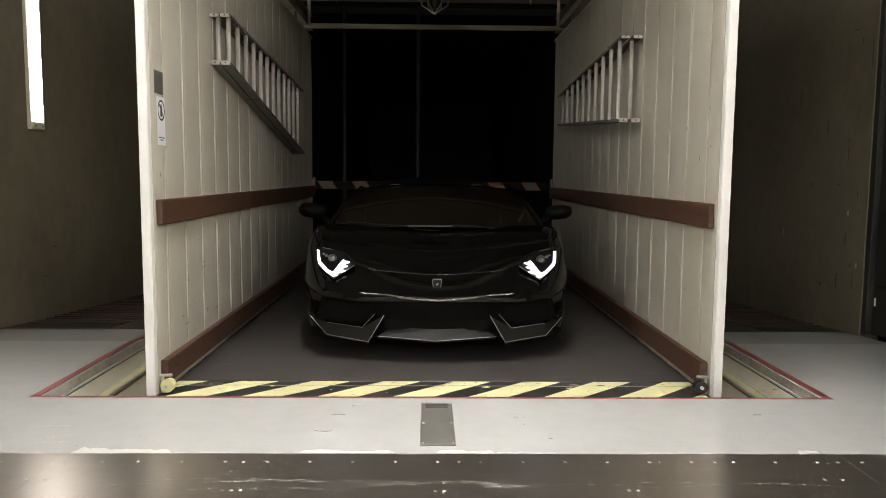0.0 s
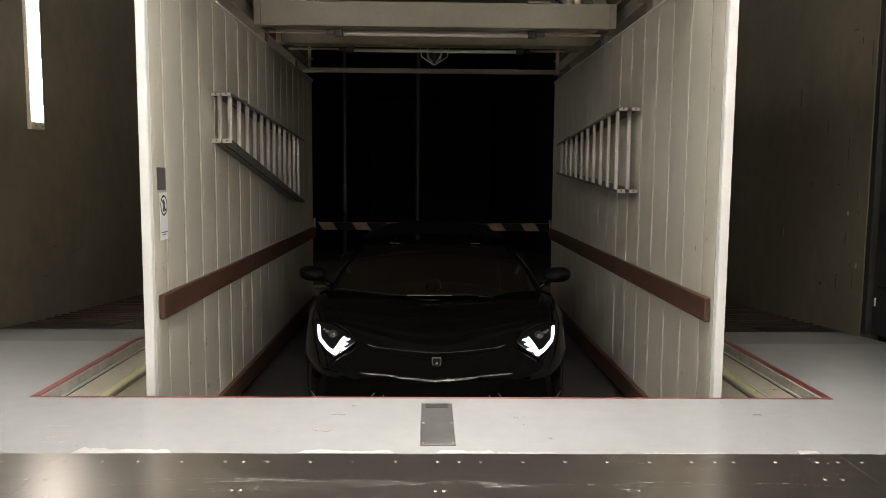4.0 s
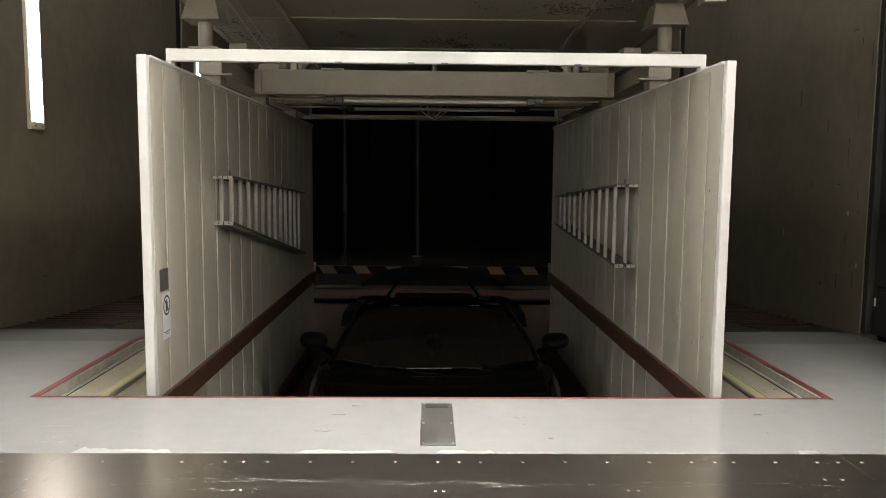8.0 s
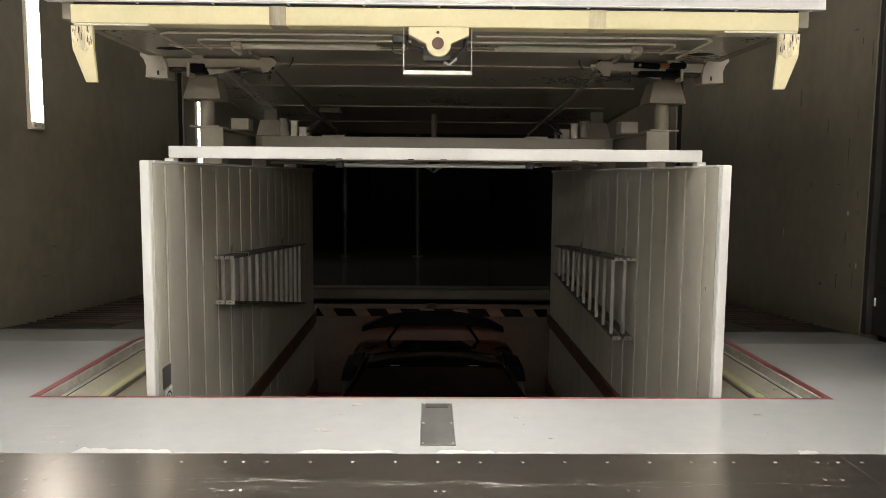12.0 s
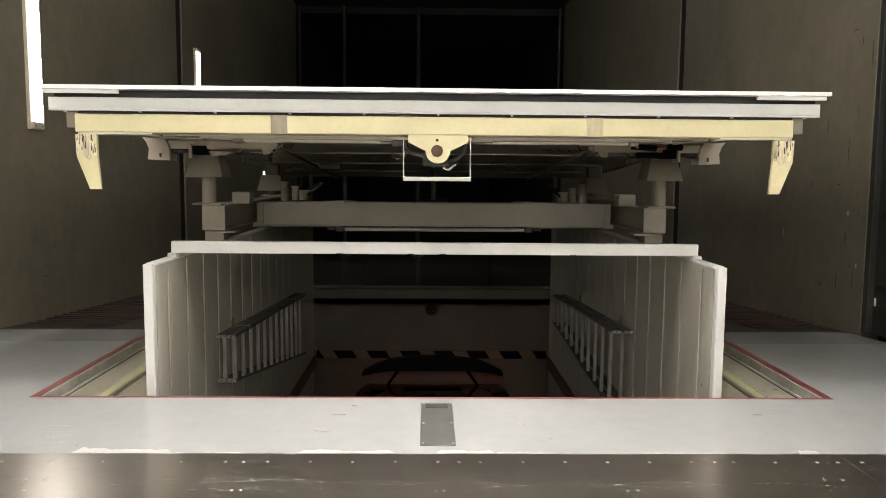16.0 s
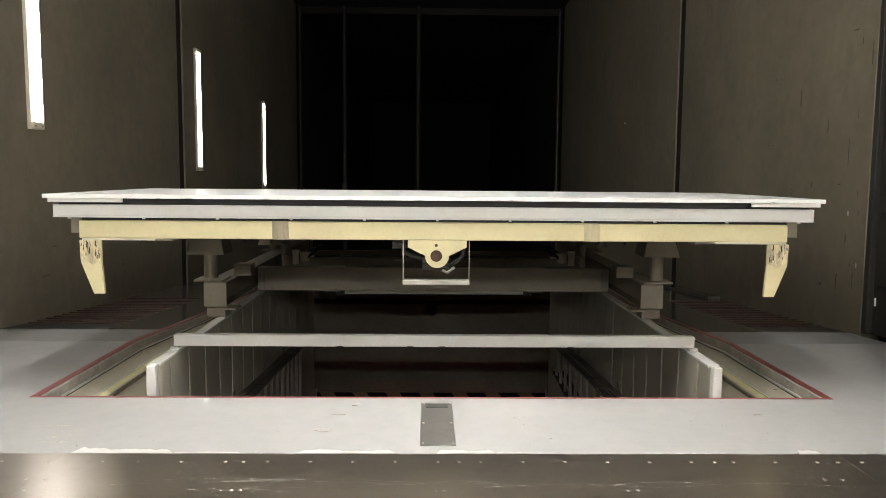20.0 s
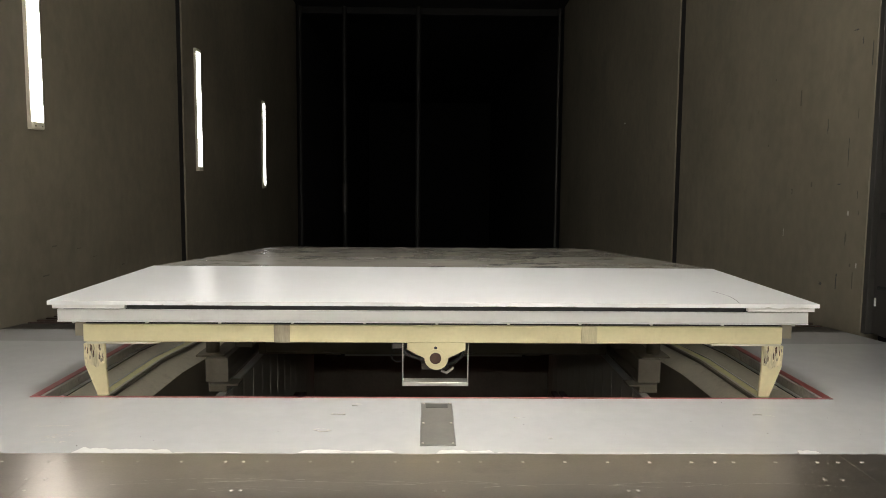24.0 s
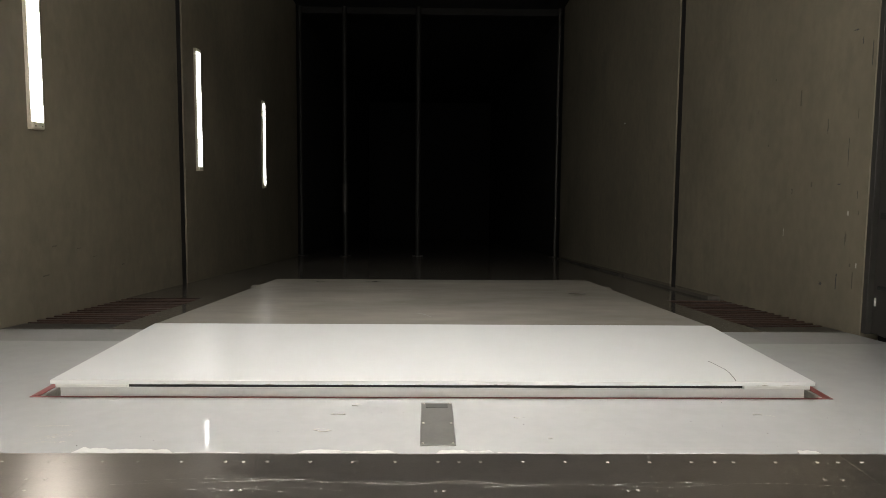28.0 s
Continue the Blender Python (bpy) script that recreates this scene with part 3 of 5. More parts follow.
def wall_lamp(x, y, z, face, length, glow):
    """A strip in an opaque reflector tray; face: 1 looks towards +x, -1 towards -x."""
    lamp = thing("wall_lamp", pose(x, y, z, 0, 0, 0 if face > 0 else 180), "lit white fluorescent strip lamp mounted upright on the wall", "lamp", "wall lamps")
    w = 0.105
    part("spine", G().box((0.0, -w - 0.004, 0.0), (0.018, w + 0.004, length), 0.002), M_CREAM, lamp)
    for k in (-1, 1):
        part("cheek", G().box((0.0185, k * (w + 0.0015), 0.0), (0.038, k * (w + 0.004), length), 0.0005), M_CREAM, lamp, "cream reflector cheek")
    part("diffuser", G().box((0.0185, -w, 0.071), (0.042, w, length - 0.051), 0.006), glow, lamp, "glowing white diffuser")
    for a, b in ((0.0, 0.07), (length - 0.05, length)):
        part("end_cap", G().box((0.0185, -w, a), (0.050, w, b), 0.010), M_CREAM, lamp, "cream end cap")
    for k in (-0.06, 0.06):
        part("screw", G().cyl((0.049, k, 0.03), (0.053, k, 0.03), 0.008, 8), M_BROWN, lamp)
    return lamp


def build_lamps():
    # the two deep strips are dimmed to keep the far walls dark
    for y, z, glow in ((6.95, 1.66, M_TUBE), (11.79, 1.31, M_DEEP), (16.35, 0.96, M_DEEP)):
        wall_lamp(WALL_L, y, z, 1, 1.86, glow)
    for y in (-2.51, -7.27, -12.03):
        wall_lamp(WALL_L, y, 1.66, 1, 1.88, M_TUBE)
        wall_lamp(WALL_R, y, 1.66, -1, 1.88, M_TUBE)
    # added banks out of view that brighten the floor and the lift's front
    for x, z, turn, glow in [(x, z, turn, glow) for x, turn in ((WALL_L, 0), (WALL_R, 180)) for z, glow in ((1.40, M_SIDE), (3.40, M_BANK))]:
        bank = thing("lamp_bank", pose(x, 2.4, z, 0, 0, turn), "added unseen bank of bright strip lamps upright on the wall", "lamp", "lamp banks")
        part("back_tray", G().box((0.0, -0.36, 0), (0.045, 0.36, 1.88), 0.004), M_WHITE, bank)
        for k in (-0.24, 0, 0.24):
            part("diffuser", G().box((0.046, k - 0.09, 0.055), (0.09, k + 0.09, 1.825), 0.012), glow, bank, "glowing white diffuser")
    # unseen overhead lamps; hoods are added to keep the side walls dark
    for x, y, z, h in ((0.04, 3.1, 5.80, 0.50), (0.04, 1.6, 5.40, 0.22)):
        lamp = thing("hanging_lamp", pose(x, y, z), "unseen overhead strip lamp in an added deep white hood", "lamp", "hall lamps")
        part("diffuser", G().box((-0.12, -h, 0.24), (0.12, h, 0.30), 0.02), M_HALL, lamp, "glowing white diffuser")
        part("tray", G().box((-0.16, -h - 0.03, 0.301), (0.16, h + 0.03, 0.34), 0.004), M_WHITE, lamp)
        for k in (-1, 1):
            part("hood", G().box((k * 0.13, -h - 0.03, -0.12 if k > 0 else 0.0), (k * 0.15, h + 0.03, 0.30), 0.003), M_WHITE, lamp, "deep white side hood added to keep light off the walls")
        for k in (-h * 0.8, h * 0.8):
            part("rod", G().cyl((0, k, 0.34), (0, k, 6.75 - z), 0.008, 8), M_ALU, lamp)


    # a row of upright-faced strips across the hall, some way behind; added unseen to light the fronts
    row = thing("lamp_row", pose(0.04, -5.5, 3.1), "added unseen row of lit strip lamps hung across the hall", "lamp", "hall lamps")
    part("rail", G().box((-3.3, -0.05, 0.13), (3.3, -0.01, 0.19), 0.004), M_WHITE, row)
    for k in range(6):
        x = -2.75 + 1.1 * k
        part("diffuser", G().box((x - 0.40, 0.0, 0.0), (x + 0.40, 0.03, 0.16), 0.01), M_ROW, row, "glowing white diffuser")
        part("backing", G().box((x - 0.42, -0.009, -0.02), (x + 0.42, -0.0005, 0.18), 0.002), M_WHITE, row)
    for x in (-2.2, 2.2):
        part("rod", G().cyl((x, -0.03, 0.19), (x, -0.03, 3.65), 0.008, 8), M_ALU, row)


# ---- the lift; its own space starts at the middle of its front edge, at deck level ----
LENGTH = 5.88
HINGE = 0.331         # the sill flap turns about its rear edge
FLAP = [(0.0, 0.0), (0.15, 0.0), (0.5, 10.0), (1.0, 30.0), (1.5, 51.0), (2.0, 58.0), (2.6, 62.0), (28.0, 62.0)]
LIFT_AT, LIFT_SIZE = (0.046, 4.273, -0.014), 1.0125
DROP = [(0.0, 0.0), (0.15, -0.003), (0.5, -0.039), (1.0, -0.114), (3.5, -0.482), (8.0, -1.152), (12.5, -1.812), (17.0, -2.477),
        (21.5, -3.141), (25.0, -3.670), (25.9, -3.805), (26.4, -3.858), (27.0, -3.904), (28.0, -3.964)]


def roof_z(y):
    """Height of the roof's top over the deck, y from the lift's front edge."""
    k = FOLD + 0.05 - FRONT
    return 4.043 if y < k else 4.043 - (y - k) * 0.0635


def bent_bar(x0, x1, ys, top, bottom):
    """A bar that follows the bent roof: between two x, over the given ys, top and bottom below the roof's top."""
    rows = []
    for y in ys:
        z = roof_z(y)
        rows.append([(x0, y, z - bottom), (x1, y, z - bottom), (x1, y, z - top), (x0, y, z - top), (x0, y, z - bottom)])
    g = G().sheet(rows)
    n = len(g.v)
    g.f += [(0, 1, 2, 3), (n - 5, n - 4, n - 3, n - 2)]
    return g


def i_beam(g, x, y0, y1, z0, z1, w, t=0.012):
    g.box((x - w / 2, y0, z0), (x + w / 2, y1, z0 + t), 0.002).box((x - w / 2, y0, z1 - t), (x + w / 2, y1, z1), 0.002)
    return g.box((x - t / 2, y0 + 0.004, z0 + t), (x + t / 2, y1, z1 - t), 0)


def build_lift():
    lift = thing("car_lift", pose(*LIFT_AT), "car lift with cream panelled walls and a bent white roof", "car lift")
    lift.scale = (LIFT_SIZE,) * 3
    # deck and hazard sill
    part("deck", G().box((-1.66, 0.335, -0.16), (1.66, LENGTH, 0.0), 0.004), M_DECK, lift, "dark grey steel deck")
    part("deck_edge", G().box((-1.66, 0.29, -0.16), (1.66, 0.334, -0.045), 0.004), M_GREYM, lift)
    sill = part("hazard_sill", G().box((-1.60, 0.008, -0.012), (1.60, 0.331, -0.002), 0.002), M_HAZB, lift, "black sill with pale yellow diagonal stripes")
    for i in range(-1, 8):
        x, w, lean = -1.553 + 0.437 * i, 0.226, 0.353
        lo, hi = 0.012, 0.327
        k = lean / (hi - lo)
        ya = max(lo, min(hi, lo + (-1.585 - x) / k))      # where the left edge enters the sill
        yb = max(lo, min(hi, lo + (-1.585 - x - w) / k))
        yc = max(lo, min(hi, lo + (1.585 - x) / k))
        yd = max(lo, min(hi, lo + (1.585 - x - w) / k))
        at = lambda y, o: max(-1.585, min(1.585, x + o + (y - lo) * k))
        if i < 0:
            poly = [(-1.585, yb), (at(hi, w), hi), (at(hi, 0), hi), (-1.585, ya)]
        else:
            poly = [(at(lo, 0), lo), (at(lo, w), lo), (at(yd, w), yd), (at(yc, 0), yc)]
            if yd < hi and yc >= hi:
                poly.insert(3, (1.585, hi))
        part("yellow_stripe", G().prism(poly, -0.0021, 0.0012, "z"), M_HAZY, sill, "scuffed pale yellow stripe", smooth=False)
    part("sill_joint", G().box((-1.585, 0.232, -0.002), (1.585, 0.237, 0.0016), 0), M_GREYM, sill, "worn joint line in the sill", smooth=False)
    rnd = random.Random(21)
    for i in range(44):
        x, y = -1.5 + 3.0 * rnd.random(), 0.225 + 0.085 * rnd.random() if i % 3 else 0.03 + 0.28 * rnd.random()
        l, h = 0.012 + 0.05 * rnd.random() ** 2, 0.004 + 0.010 * rnd.random()
        part("scuff", G().prism([(x, y), (x + l * 0.5, y - h * 0.6), (x + l, y + h * rnd.random()), (x + l * 0.6, y + h)], -0.002, 0.0018, "z"), (M_HAZY, M_HAZB, M_GREYM)[i % 3], sill, "worn scuff mark", smooth=False)
    # the sill is a flap, hinged at its rear edge: white stiffened underside
    part("underside", G().box((-1.595, 0.03, -0.021), (1.595, 0.325, -0.0125), 0.001), M_WHITE, sill, "white painted underside")
    part("front_lip", G().box((-1.60, 0.001, -0.019), (1.60, 0.0075, -0.001), 0.001), M_WHITE, sill, "bright white front lip")
    part("front_lip", G().box((-1.60, 0.012, -0.034), (1.60, 0.029, -0.0125), 0.002), M_WHITE, sill, "bright white front lip")
    for x in (-1.592, -1.10, -0.73, -0.29, 0.22, 0.65, 1.02, 1.592):
        part("rib", G().box((x - 0.006, 0.0295, -0.052), (x + 0.006, 0.30, -0.0212), 0.001), M_WHITE, sill, "white stiffening rib")
    for x, y, w2, d in ((0.72, 0.034, 0.16, 0.05), (-0.98, 0.034, 0.06, 0.015), (-0.62, 0.033, 0.05, 0.012), (0.35, 0.033, 0.10, 0.014)):
        blot = [(x + w2 * (0.6 + 0.4 * rnd.random()) * math.cos(a * 0.524), y + d + d * (0.55 + 0.45 * rnd.random()) * math.sin(a * 0.524)) for a in range(12)]
        part("grease_stain", G().prism(blot, -0.0218, -0.0208, "z"), M_SIGNG, sill, "dark grease stain", smooth=False)
    for i in range(16):
        x, l = -1.5 + 3.0 * rnd.random(), 0.02 + 0.07 * rnd.random() ** 2
        part("lip_scuff", G().box((x, 0.0004, -0.006), (x + l, 0.009, 0.0003), 0), M_HAZB, sill, "black scuff on the lip", smooth=False)
    for ob in [sill] + list(sill.children):
        ob.data.transform(Matrix.Translation((0, -HINGE, 0.002)))
    sill.matrix_basis = pose(0, HINGE, -0.002)
    # side walls
    rnd = random.Random(12)
    widths = [0.19] + [0.348] * 17
    for s, nm in ((-1, "near_panel"), (1, "near_panel")):
        wall = part("side_wall", G().box((s * 1.632, 0.05, 0.0), (s * 1.655, LENGTH, 3.055), 0.002), M_PANEL, lift, "cream enamelled sandwich panel wall")
        y = 0.052
        for w in widths:
            y1 = min(y + w, LENGTH)
            g = G()
            xi, xo = s * 1.600, s * 1.632
            # shallow tray with sloped long edges
            n = 8
            bow = [(xi + s * (0.0030 * (2 * i / n - 1) ** 2 + (0.0028 if i in (0, n) else 0)), y + 0.002 + (y1 - y - 0.004) * i / n) for i in range(n + 1)]
            part("wall_panel", g.prism([(xo, y + 0.001)] + bow + [(xo, y1 - 0.001)], 0.0, 3.05, "z"), M_PANEL, wall, angle=20)
            # beads slightly paler than the panels, for the light their edges catch
            if y1 < 2.4:
                part("joint_bead", G().box((s * 1.5996, y1 - 0.0008, 0.20), (s * 1.606, y1 + 0.0028, 3.03), 0.001), M_BEAD, wall, "joint bead, coloured paler as an edge highlight", smooth=False)
            y = y1 + 0.002
            if y > LENGTH - 0.05:
                break
        part("front_trim", G().box((s * 1.606, -0.002, 0.0), (s * 1.660, 0.05, 3.062), 0.005), M_WHITE, wall, "bright white edge profile")
        part("top_cap", G().box((s * 1.594, 0.051, 3.051), (s * 1.661, LENGTH, 3.064), 0.002), M_WHITE, wall)
        part("top_lip", G().box((s * 1.597, 0.051, 3.03), (s * 1.599, LENGTH, 3.05), 0.0), M_PANEL, wall)
        # wooden rub rails
        for z0, z1, t in ((0.055, 0.195, 0.045), (0.98, 1.125, 0.034)):
            y = 0.07
            for y1 in (2.2, 4.1, LENGTH - 0.05):
                part("rub_rail", G().box((s * 1.599, y, z0), (s * (1.599 - t), y1, z1), 0.006), M_WOOD, wall, "scuffed brown wooden rub rail")
                y = y1 + 0.003
            for k in range(9):
                yb = 0.22 + 0.68 * k
                part("rail_bolt", G().cyl((s * (1.599 - t), yb, (z0 + z1) / 2), (s * (1.597 - t), yb, (z0 + z1) / 2), 0.007, 8), M_WOODPIN, wall, "dark sunk nail head")
        # small knocks in the enamel
        for k in range(7):
            yk, zk = 0.15 + 2.2 * rnd.random() ** 1.6, 0.35 + 2.4 * rnd.random()
            l, h = 0.004 + 0.008 * rnd.random(), 0.006 + 0.03 * rnd.random()
            part("scuff", G().prism([(yk, zk), (yk + l, zk + h * 0.3), (yk + l * 0.8, zk + h), (yk + l * 0.2, zk + h * 0.7)], s * 1.5998, s * 1.5985, "x"), M_SIGNG, wall, "small dark scuff", smooth=False)
        for k in range(6):
            yk, zk = 0.32 + 1.0 * rnd.random(), 0.28 + 0.3 * rnd.random()
            l = 0.02 + 0.06 * rnd.random()
            part("scuff", G().prism([(yk, zk), (yk + l, zk + 0.012 * rnd.random()), (yk + l * 0.7, zk + 0.008)], s * 1.5998, s * 1.5985, "x"), M_SIGNG, wall, "thin dark scrape", smooth=False)
        # roller in the corner of the sill
        rol = part("corner_roller", G().cyl((s * 1.555, 0.035, 0.050), (s * 1.555, 0.085, 0.050), 0.038, 20), M_HAZY if s < 0 else M_RUBBER, lift, "worn cream roller" if s < 0 else "black rubber roller")
        part("bracket", G().box((s * 1.597, 0.06, 0.0), (s * 1.580, 0.16, 0.11), 0.004), M_ALU, rol, "bent metal bracket")
        part("axle", G().cyl((s * 1.555, 0.02, 0.050), (s * 1.555, 0.12, 0.050), 0.010, 10), M_BOLT, rol)
        part("cap_hook", G().cyl((s * 1.59, 0.03, 0.115), (s * 1.52, 0.03, 0.118), 0.009, 8), M_ALU, rol)
        # steelwork on top of the wall
        lg = part("top_beam", i_beam(G(), s * 1.672, 1.46, LENGTH, 3.145, 3.335, 0.17), M_GREYM, lift, "warm grey rolled steel beam")
        part("seat", G().box((s * 1.60, 1.46, 3.066), (s * 1.74, 1.62, 3.144), 0.004), M_GREYM, lg)
        part("end_plate", G().box((s * 1.585, 1.448, 3.150), (s * 1.757, 1.460, 3.330), 0.002), M_GREYM, lg)
        part("foot_flange", G().box((s * 1.50, 1.40, 3.130), (s * 1.72, 1.56, 3.144), 0.002), M_GREYM, lg)
        for yb in (3.0, 4.6):
            part("seat", G().box((s * 1.60, yb, 3.066), (s * 1.74, yb + 0.14, 3.144), 0.004), M_GREYM, lg)
        for yp in (1.60, 3.95):
            post = part("roof_post", G().cyl((s * 1.742, yp, 3.336), (s * 1.742, yp, roof_z(yp) - 0.36), 0.054, 20), M_GREYM, lift, "grey round steel post")
            zt = roof_z(yp) - 0.325
            part("base_plate", G().box((s * 1.62, yp - 0.12, 3.3355), (s * 1.84, yp + 0.12, 3.35), 0.003), M_GREYM, post)
            cg = G()
            a, b = 0.10, 0.138
            cg.put([(s * 1.742 + i * b, yp + j * b, zt - 0.165) for i, j in ((-1, -1), (1, -1), (1, 1), (-1, 1))] +
                   [(s * 1.742 + i * a, yp + j * a, zt) for i, j in ((-1, -1), (1, -1), (1, 1), (-1, 1))],
                   [(3, 2, 1, 0), (4, 5, 6, 7)] + [(i, (i + 1) % 4, (i + 1) % 4 + 4, i + 4) for i in range(4)])
            part("collar", cg, M_GREYM, post, "flared grey collar", smooth=False)
            part("neck", G().box((s * 1.742 - 0.07, yp - 0.07, zt), (s * 1.742 + 0.07, yp + 0.07, roof_z(yp) - 0.06)), M_GREYM, post)
        # gear beside the post
        part("junction_box", G().box((s * 1.62, 1.80, 3.336), (s * 1.48, 1.96, 3.43), 0.006), M_GREYM, lift, "grey junction box")
        for k, (x, y, h, r) in enumerate(((1.33, 2.0, 0.09, 0.035), (1.27, 2.15, 0.12, 0.03), (1.40, 2.35, 0.16, 0.04), (1.22, 2.35, 0.08, 0.045))):
            part("valve", G().cyl((s * x, y + 0.5, 3.336), (s * x, y + 0.5, 3.336 + h), r, 14).cyl((s * x, y + 0.5, 3.336 + h), (s * x, y + 0.5, 3.346 + h), r * 1.25, 14), M_CREAM if k % 2 else M_GREYM, lift, "small hydraulic valve")
        part("hose", G().pipe([(s * (1.22 - 0.16 * math.sin(i * 0.4)), 2.82 + 0.02 * i, 3.36 + 0.13 * math.sin(i * 0.35)) for i in range(9)], 0.012), M_RUBBER, lift, "black looped hose")
    # white lintel over the opening
    lin = part("lintel", G().box((-1.635, 0.40, 3.085), (1.635, 0.455, 3.158), 0.004), M_WHITE, lift, "white square-section lintel")
    for s in (-1, 1):
        part("pad", G().box((s * 1.60, 0.39, 3.0645), (s * 1.655, 0.47, 3.0845), 0.003), M_WHITE, lin)
    for x in (-0.62, -0.18, 0.02, 0.83):
        part("chip", G().box((x, 0.398, 3.085), (x + 0.04, 0.4, 3.090), 0), M_INK, lin, "dark chip", smooth=False)
    # cross beams with unlit tubes under them
    for y, z0, z1 in ((2.50, 3.126, 3.326), (3.45, 3.135, 3.30)):
        cb = part("cross_beam", G().box((-1.583, y, z0), (1.583, y + 0.012, z1), 0.002), M_GREYM, lift, "warm grey channel beam")
        part("flange", G().box((-1.583, y + 0.0125, z1 - 0.012), (1.583, y + 0.10, z1 - 0.001), 0.002), M_GREYM, cb)
        part("flange", G().box((-1.583, y - 0.006, z0 - 0.0125), (1.583, y + 0.10, z0 - 0.0005), 0.002), M_GREYM, cb)
        for s in (-1, 1):
            part("end_plate", G().box((s * 1.583, y - 0.02, z0 - 0.004), (s * 1.525, y - 0.001, z1 - 0.004), 0.002), M_GREYM, cb)
        yt = y + 0.16
        bat = part("lamp_batten", G().box((-1.45, yt - 0.035, z0 - 0.012), (1.45, yt + 0.035, z0 + 0.02), 0.004), M_GREYM, lift, "unlit lamp batten")
        part("tube", G().cyl((-0.82, yt, z0 - 0.05), (0.84, yt, z0 - 0.05), 0.019, 16), M_DULLTUBE, bat, "unlit fluorescent tube")
        for s in (-1, 1):
            part("tube_holder", G().box((s * 0.83, yt - 0.03, z0 - 0.075), (s * 0.90, yt + 0.03, z0 - 0.012), 0.006).box((s * 0.905, yt - 0.02, z0 - 0.06), (s * 0.98, yt + 0.02, z0 - 0.02), 0.004), M_POST, bat, "dark tube holder")
            part("clip", G().box((s * 0.80, y - 0.03, z1 - 0.006), (s * 1.0, y + 0.02, z1 + 0.014), 0.004), M_GREYM, cb)
            part("lower_clip", G().box((s * 0.84, y - 0.02, z0 - 0.018), (s * 0.98, y + 0.02, z0 - 0.002), 0.004), M_GREYM, cb)
            part("conduit", G().cyl((s * 0.95, yt + 0.06, z0 - 0.03), (s * 1.5, yt + 0.06, z0 - 0.03), 0.012, 8), M_GREYM, bat)
    # caged beacon under the roof
    bc = part("caged_beacon", G().cyl((0.0, 4.15, 3.22), (0.0, 4.15, 3.30), 0.15, 20).cyl((0.0, 4.15, 3.07), (0.0, 4.15, 3.22), 0.05, 16, 0.11), M_POST, lift, "dusty caged lamp, unlit")
    for k in range(6):
        a = k * math.pi / 3
        part("cage_wire", G().pipe([(0.16 * math.cos(a), 4.15 + 0.16 * math.sin(a), 3.23), (0.14 * math.cos(a), 4.15 + 0.14 * math.sin(a), 3.11), (0.0, 4.15, 3.02)], 0.008, 6), M_ALU, bc)
    part("stem", G().cyl((0.0, 4.15, 3.30), (0.0, 4.15, roof_z(4.15) - 0.05), 0.03, 10), M_GREYM, bc)
    # rear: top bar, upright, low striped barrier
    part("rear_bar", G().box((-1.66, 5.50, 3.112), (1.66, 5.55, 3.172), 0.004), M_GREYM, lift, "pale steel bar across the rear")
    for s in (-1, 1):
        part("rear_upright", G().box((s * 1.60, 5.51, 3.172), (s * 1.56, 5.55, roof_z(5.5) - 0.04), 0.003), M_GREYM, lift)
    y = LENGTH - 0.05
    # hazard yellow darkened here for the weak light at the rear
    bar = part("rear_barrier", G().box((-1.60, y, 1.078), (1.60, y + 0.04, 1.185), 0.004), M_DULLHAZ, lift, "yellow and black striped bar across the rear, its yellow darkened as shade")
    for i in range(-1, 7):
        x = [max(-1.597, min(1.597, -1.31 + 0.453 * i + d)) for d in (0.035, 0.295, 0.225, -0.035)]
        part("black_stripe", G().prism([(x[0], 1.079), (x[1], 1.079), (x[2], 1.184), (x[3], 1.184)], y - 0.003, y - 0.0003, "y"), M_CARDARK, bar, smooth=False)
    for k in (-1, 1):
        part("bracket", G().box((k * 1.599, y - 0.03, 1.03), (k * 1.57, y + 0.06, 1.23), 0.004), M_GREYM, bar, "grey wall bracket")
    # black scuffs low on the side wall
    rnd = random.Random(5)
    for y, z, n in ((0.92, 0.65, 6), (0.54, 0.32, 4), (0.98, 0.32, 8), (1.22, 0.30, 5), (0.75, 0.27, 3), (0.79, 0.81, 2), (2.11, 0.69, 2), (0.57, 0.59, 2)):
        g = G()
        for k in range(n):
            a, b = y + 0.07 * (rnd.random() - 0.5), z + 0.045 * (rnd.random() - 0.5)
            l, t, up = 0.012 + 0.03 * rnd.random(), 0.0015 + 0.0035 * rnd.random(), 0.02 * (rnd.random() - 0.3)
            g.prism([(a, b), (a + l, b + up), (a + l * 0.9, b + up + t), (a + l * 0.4, b + up * 0.5 + 2 * t)], -1.5968, -1.5958, "x")
        part("wall_scuff", g, M_SIGNG, lift, "black scuff marks on the enamel", smooth=False)
    # notices on the wall
    wn = part("notice_plate", G().box((-1.5975, 0.095, 1.725), (-1.5995, 0.235, 1.855), 0.001), M_SIGNG, lift, "blank dark grey notice plate")
    sg = part("warning_sign", G().box((-1.5972, 0.13, 1.435), (-1.5995, 0.25, 1.71), 0.001), M_SIGNW, lift, "white sign with a round prohibition symbol")
    ring = G()
    cy, cz, k = 0.19, 1.635, 28
    for i in range(k):
        a, b = 2 * math.pi * i / k, 2 * math.pi * (i + 1) / k
        ring.put([(-1.5968, cy + r * math.cos(t), cz + r * 1.08 * math.sin(t)) for r, t in ((0.056, a), (0.056, b), (0.045, b), (0.045, a))], [(0, 1, 2, 3)])
    part("ring", ring, M_INK, sg, "black ring", smooth=False)
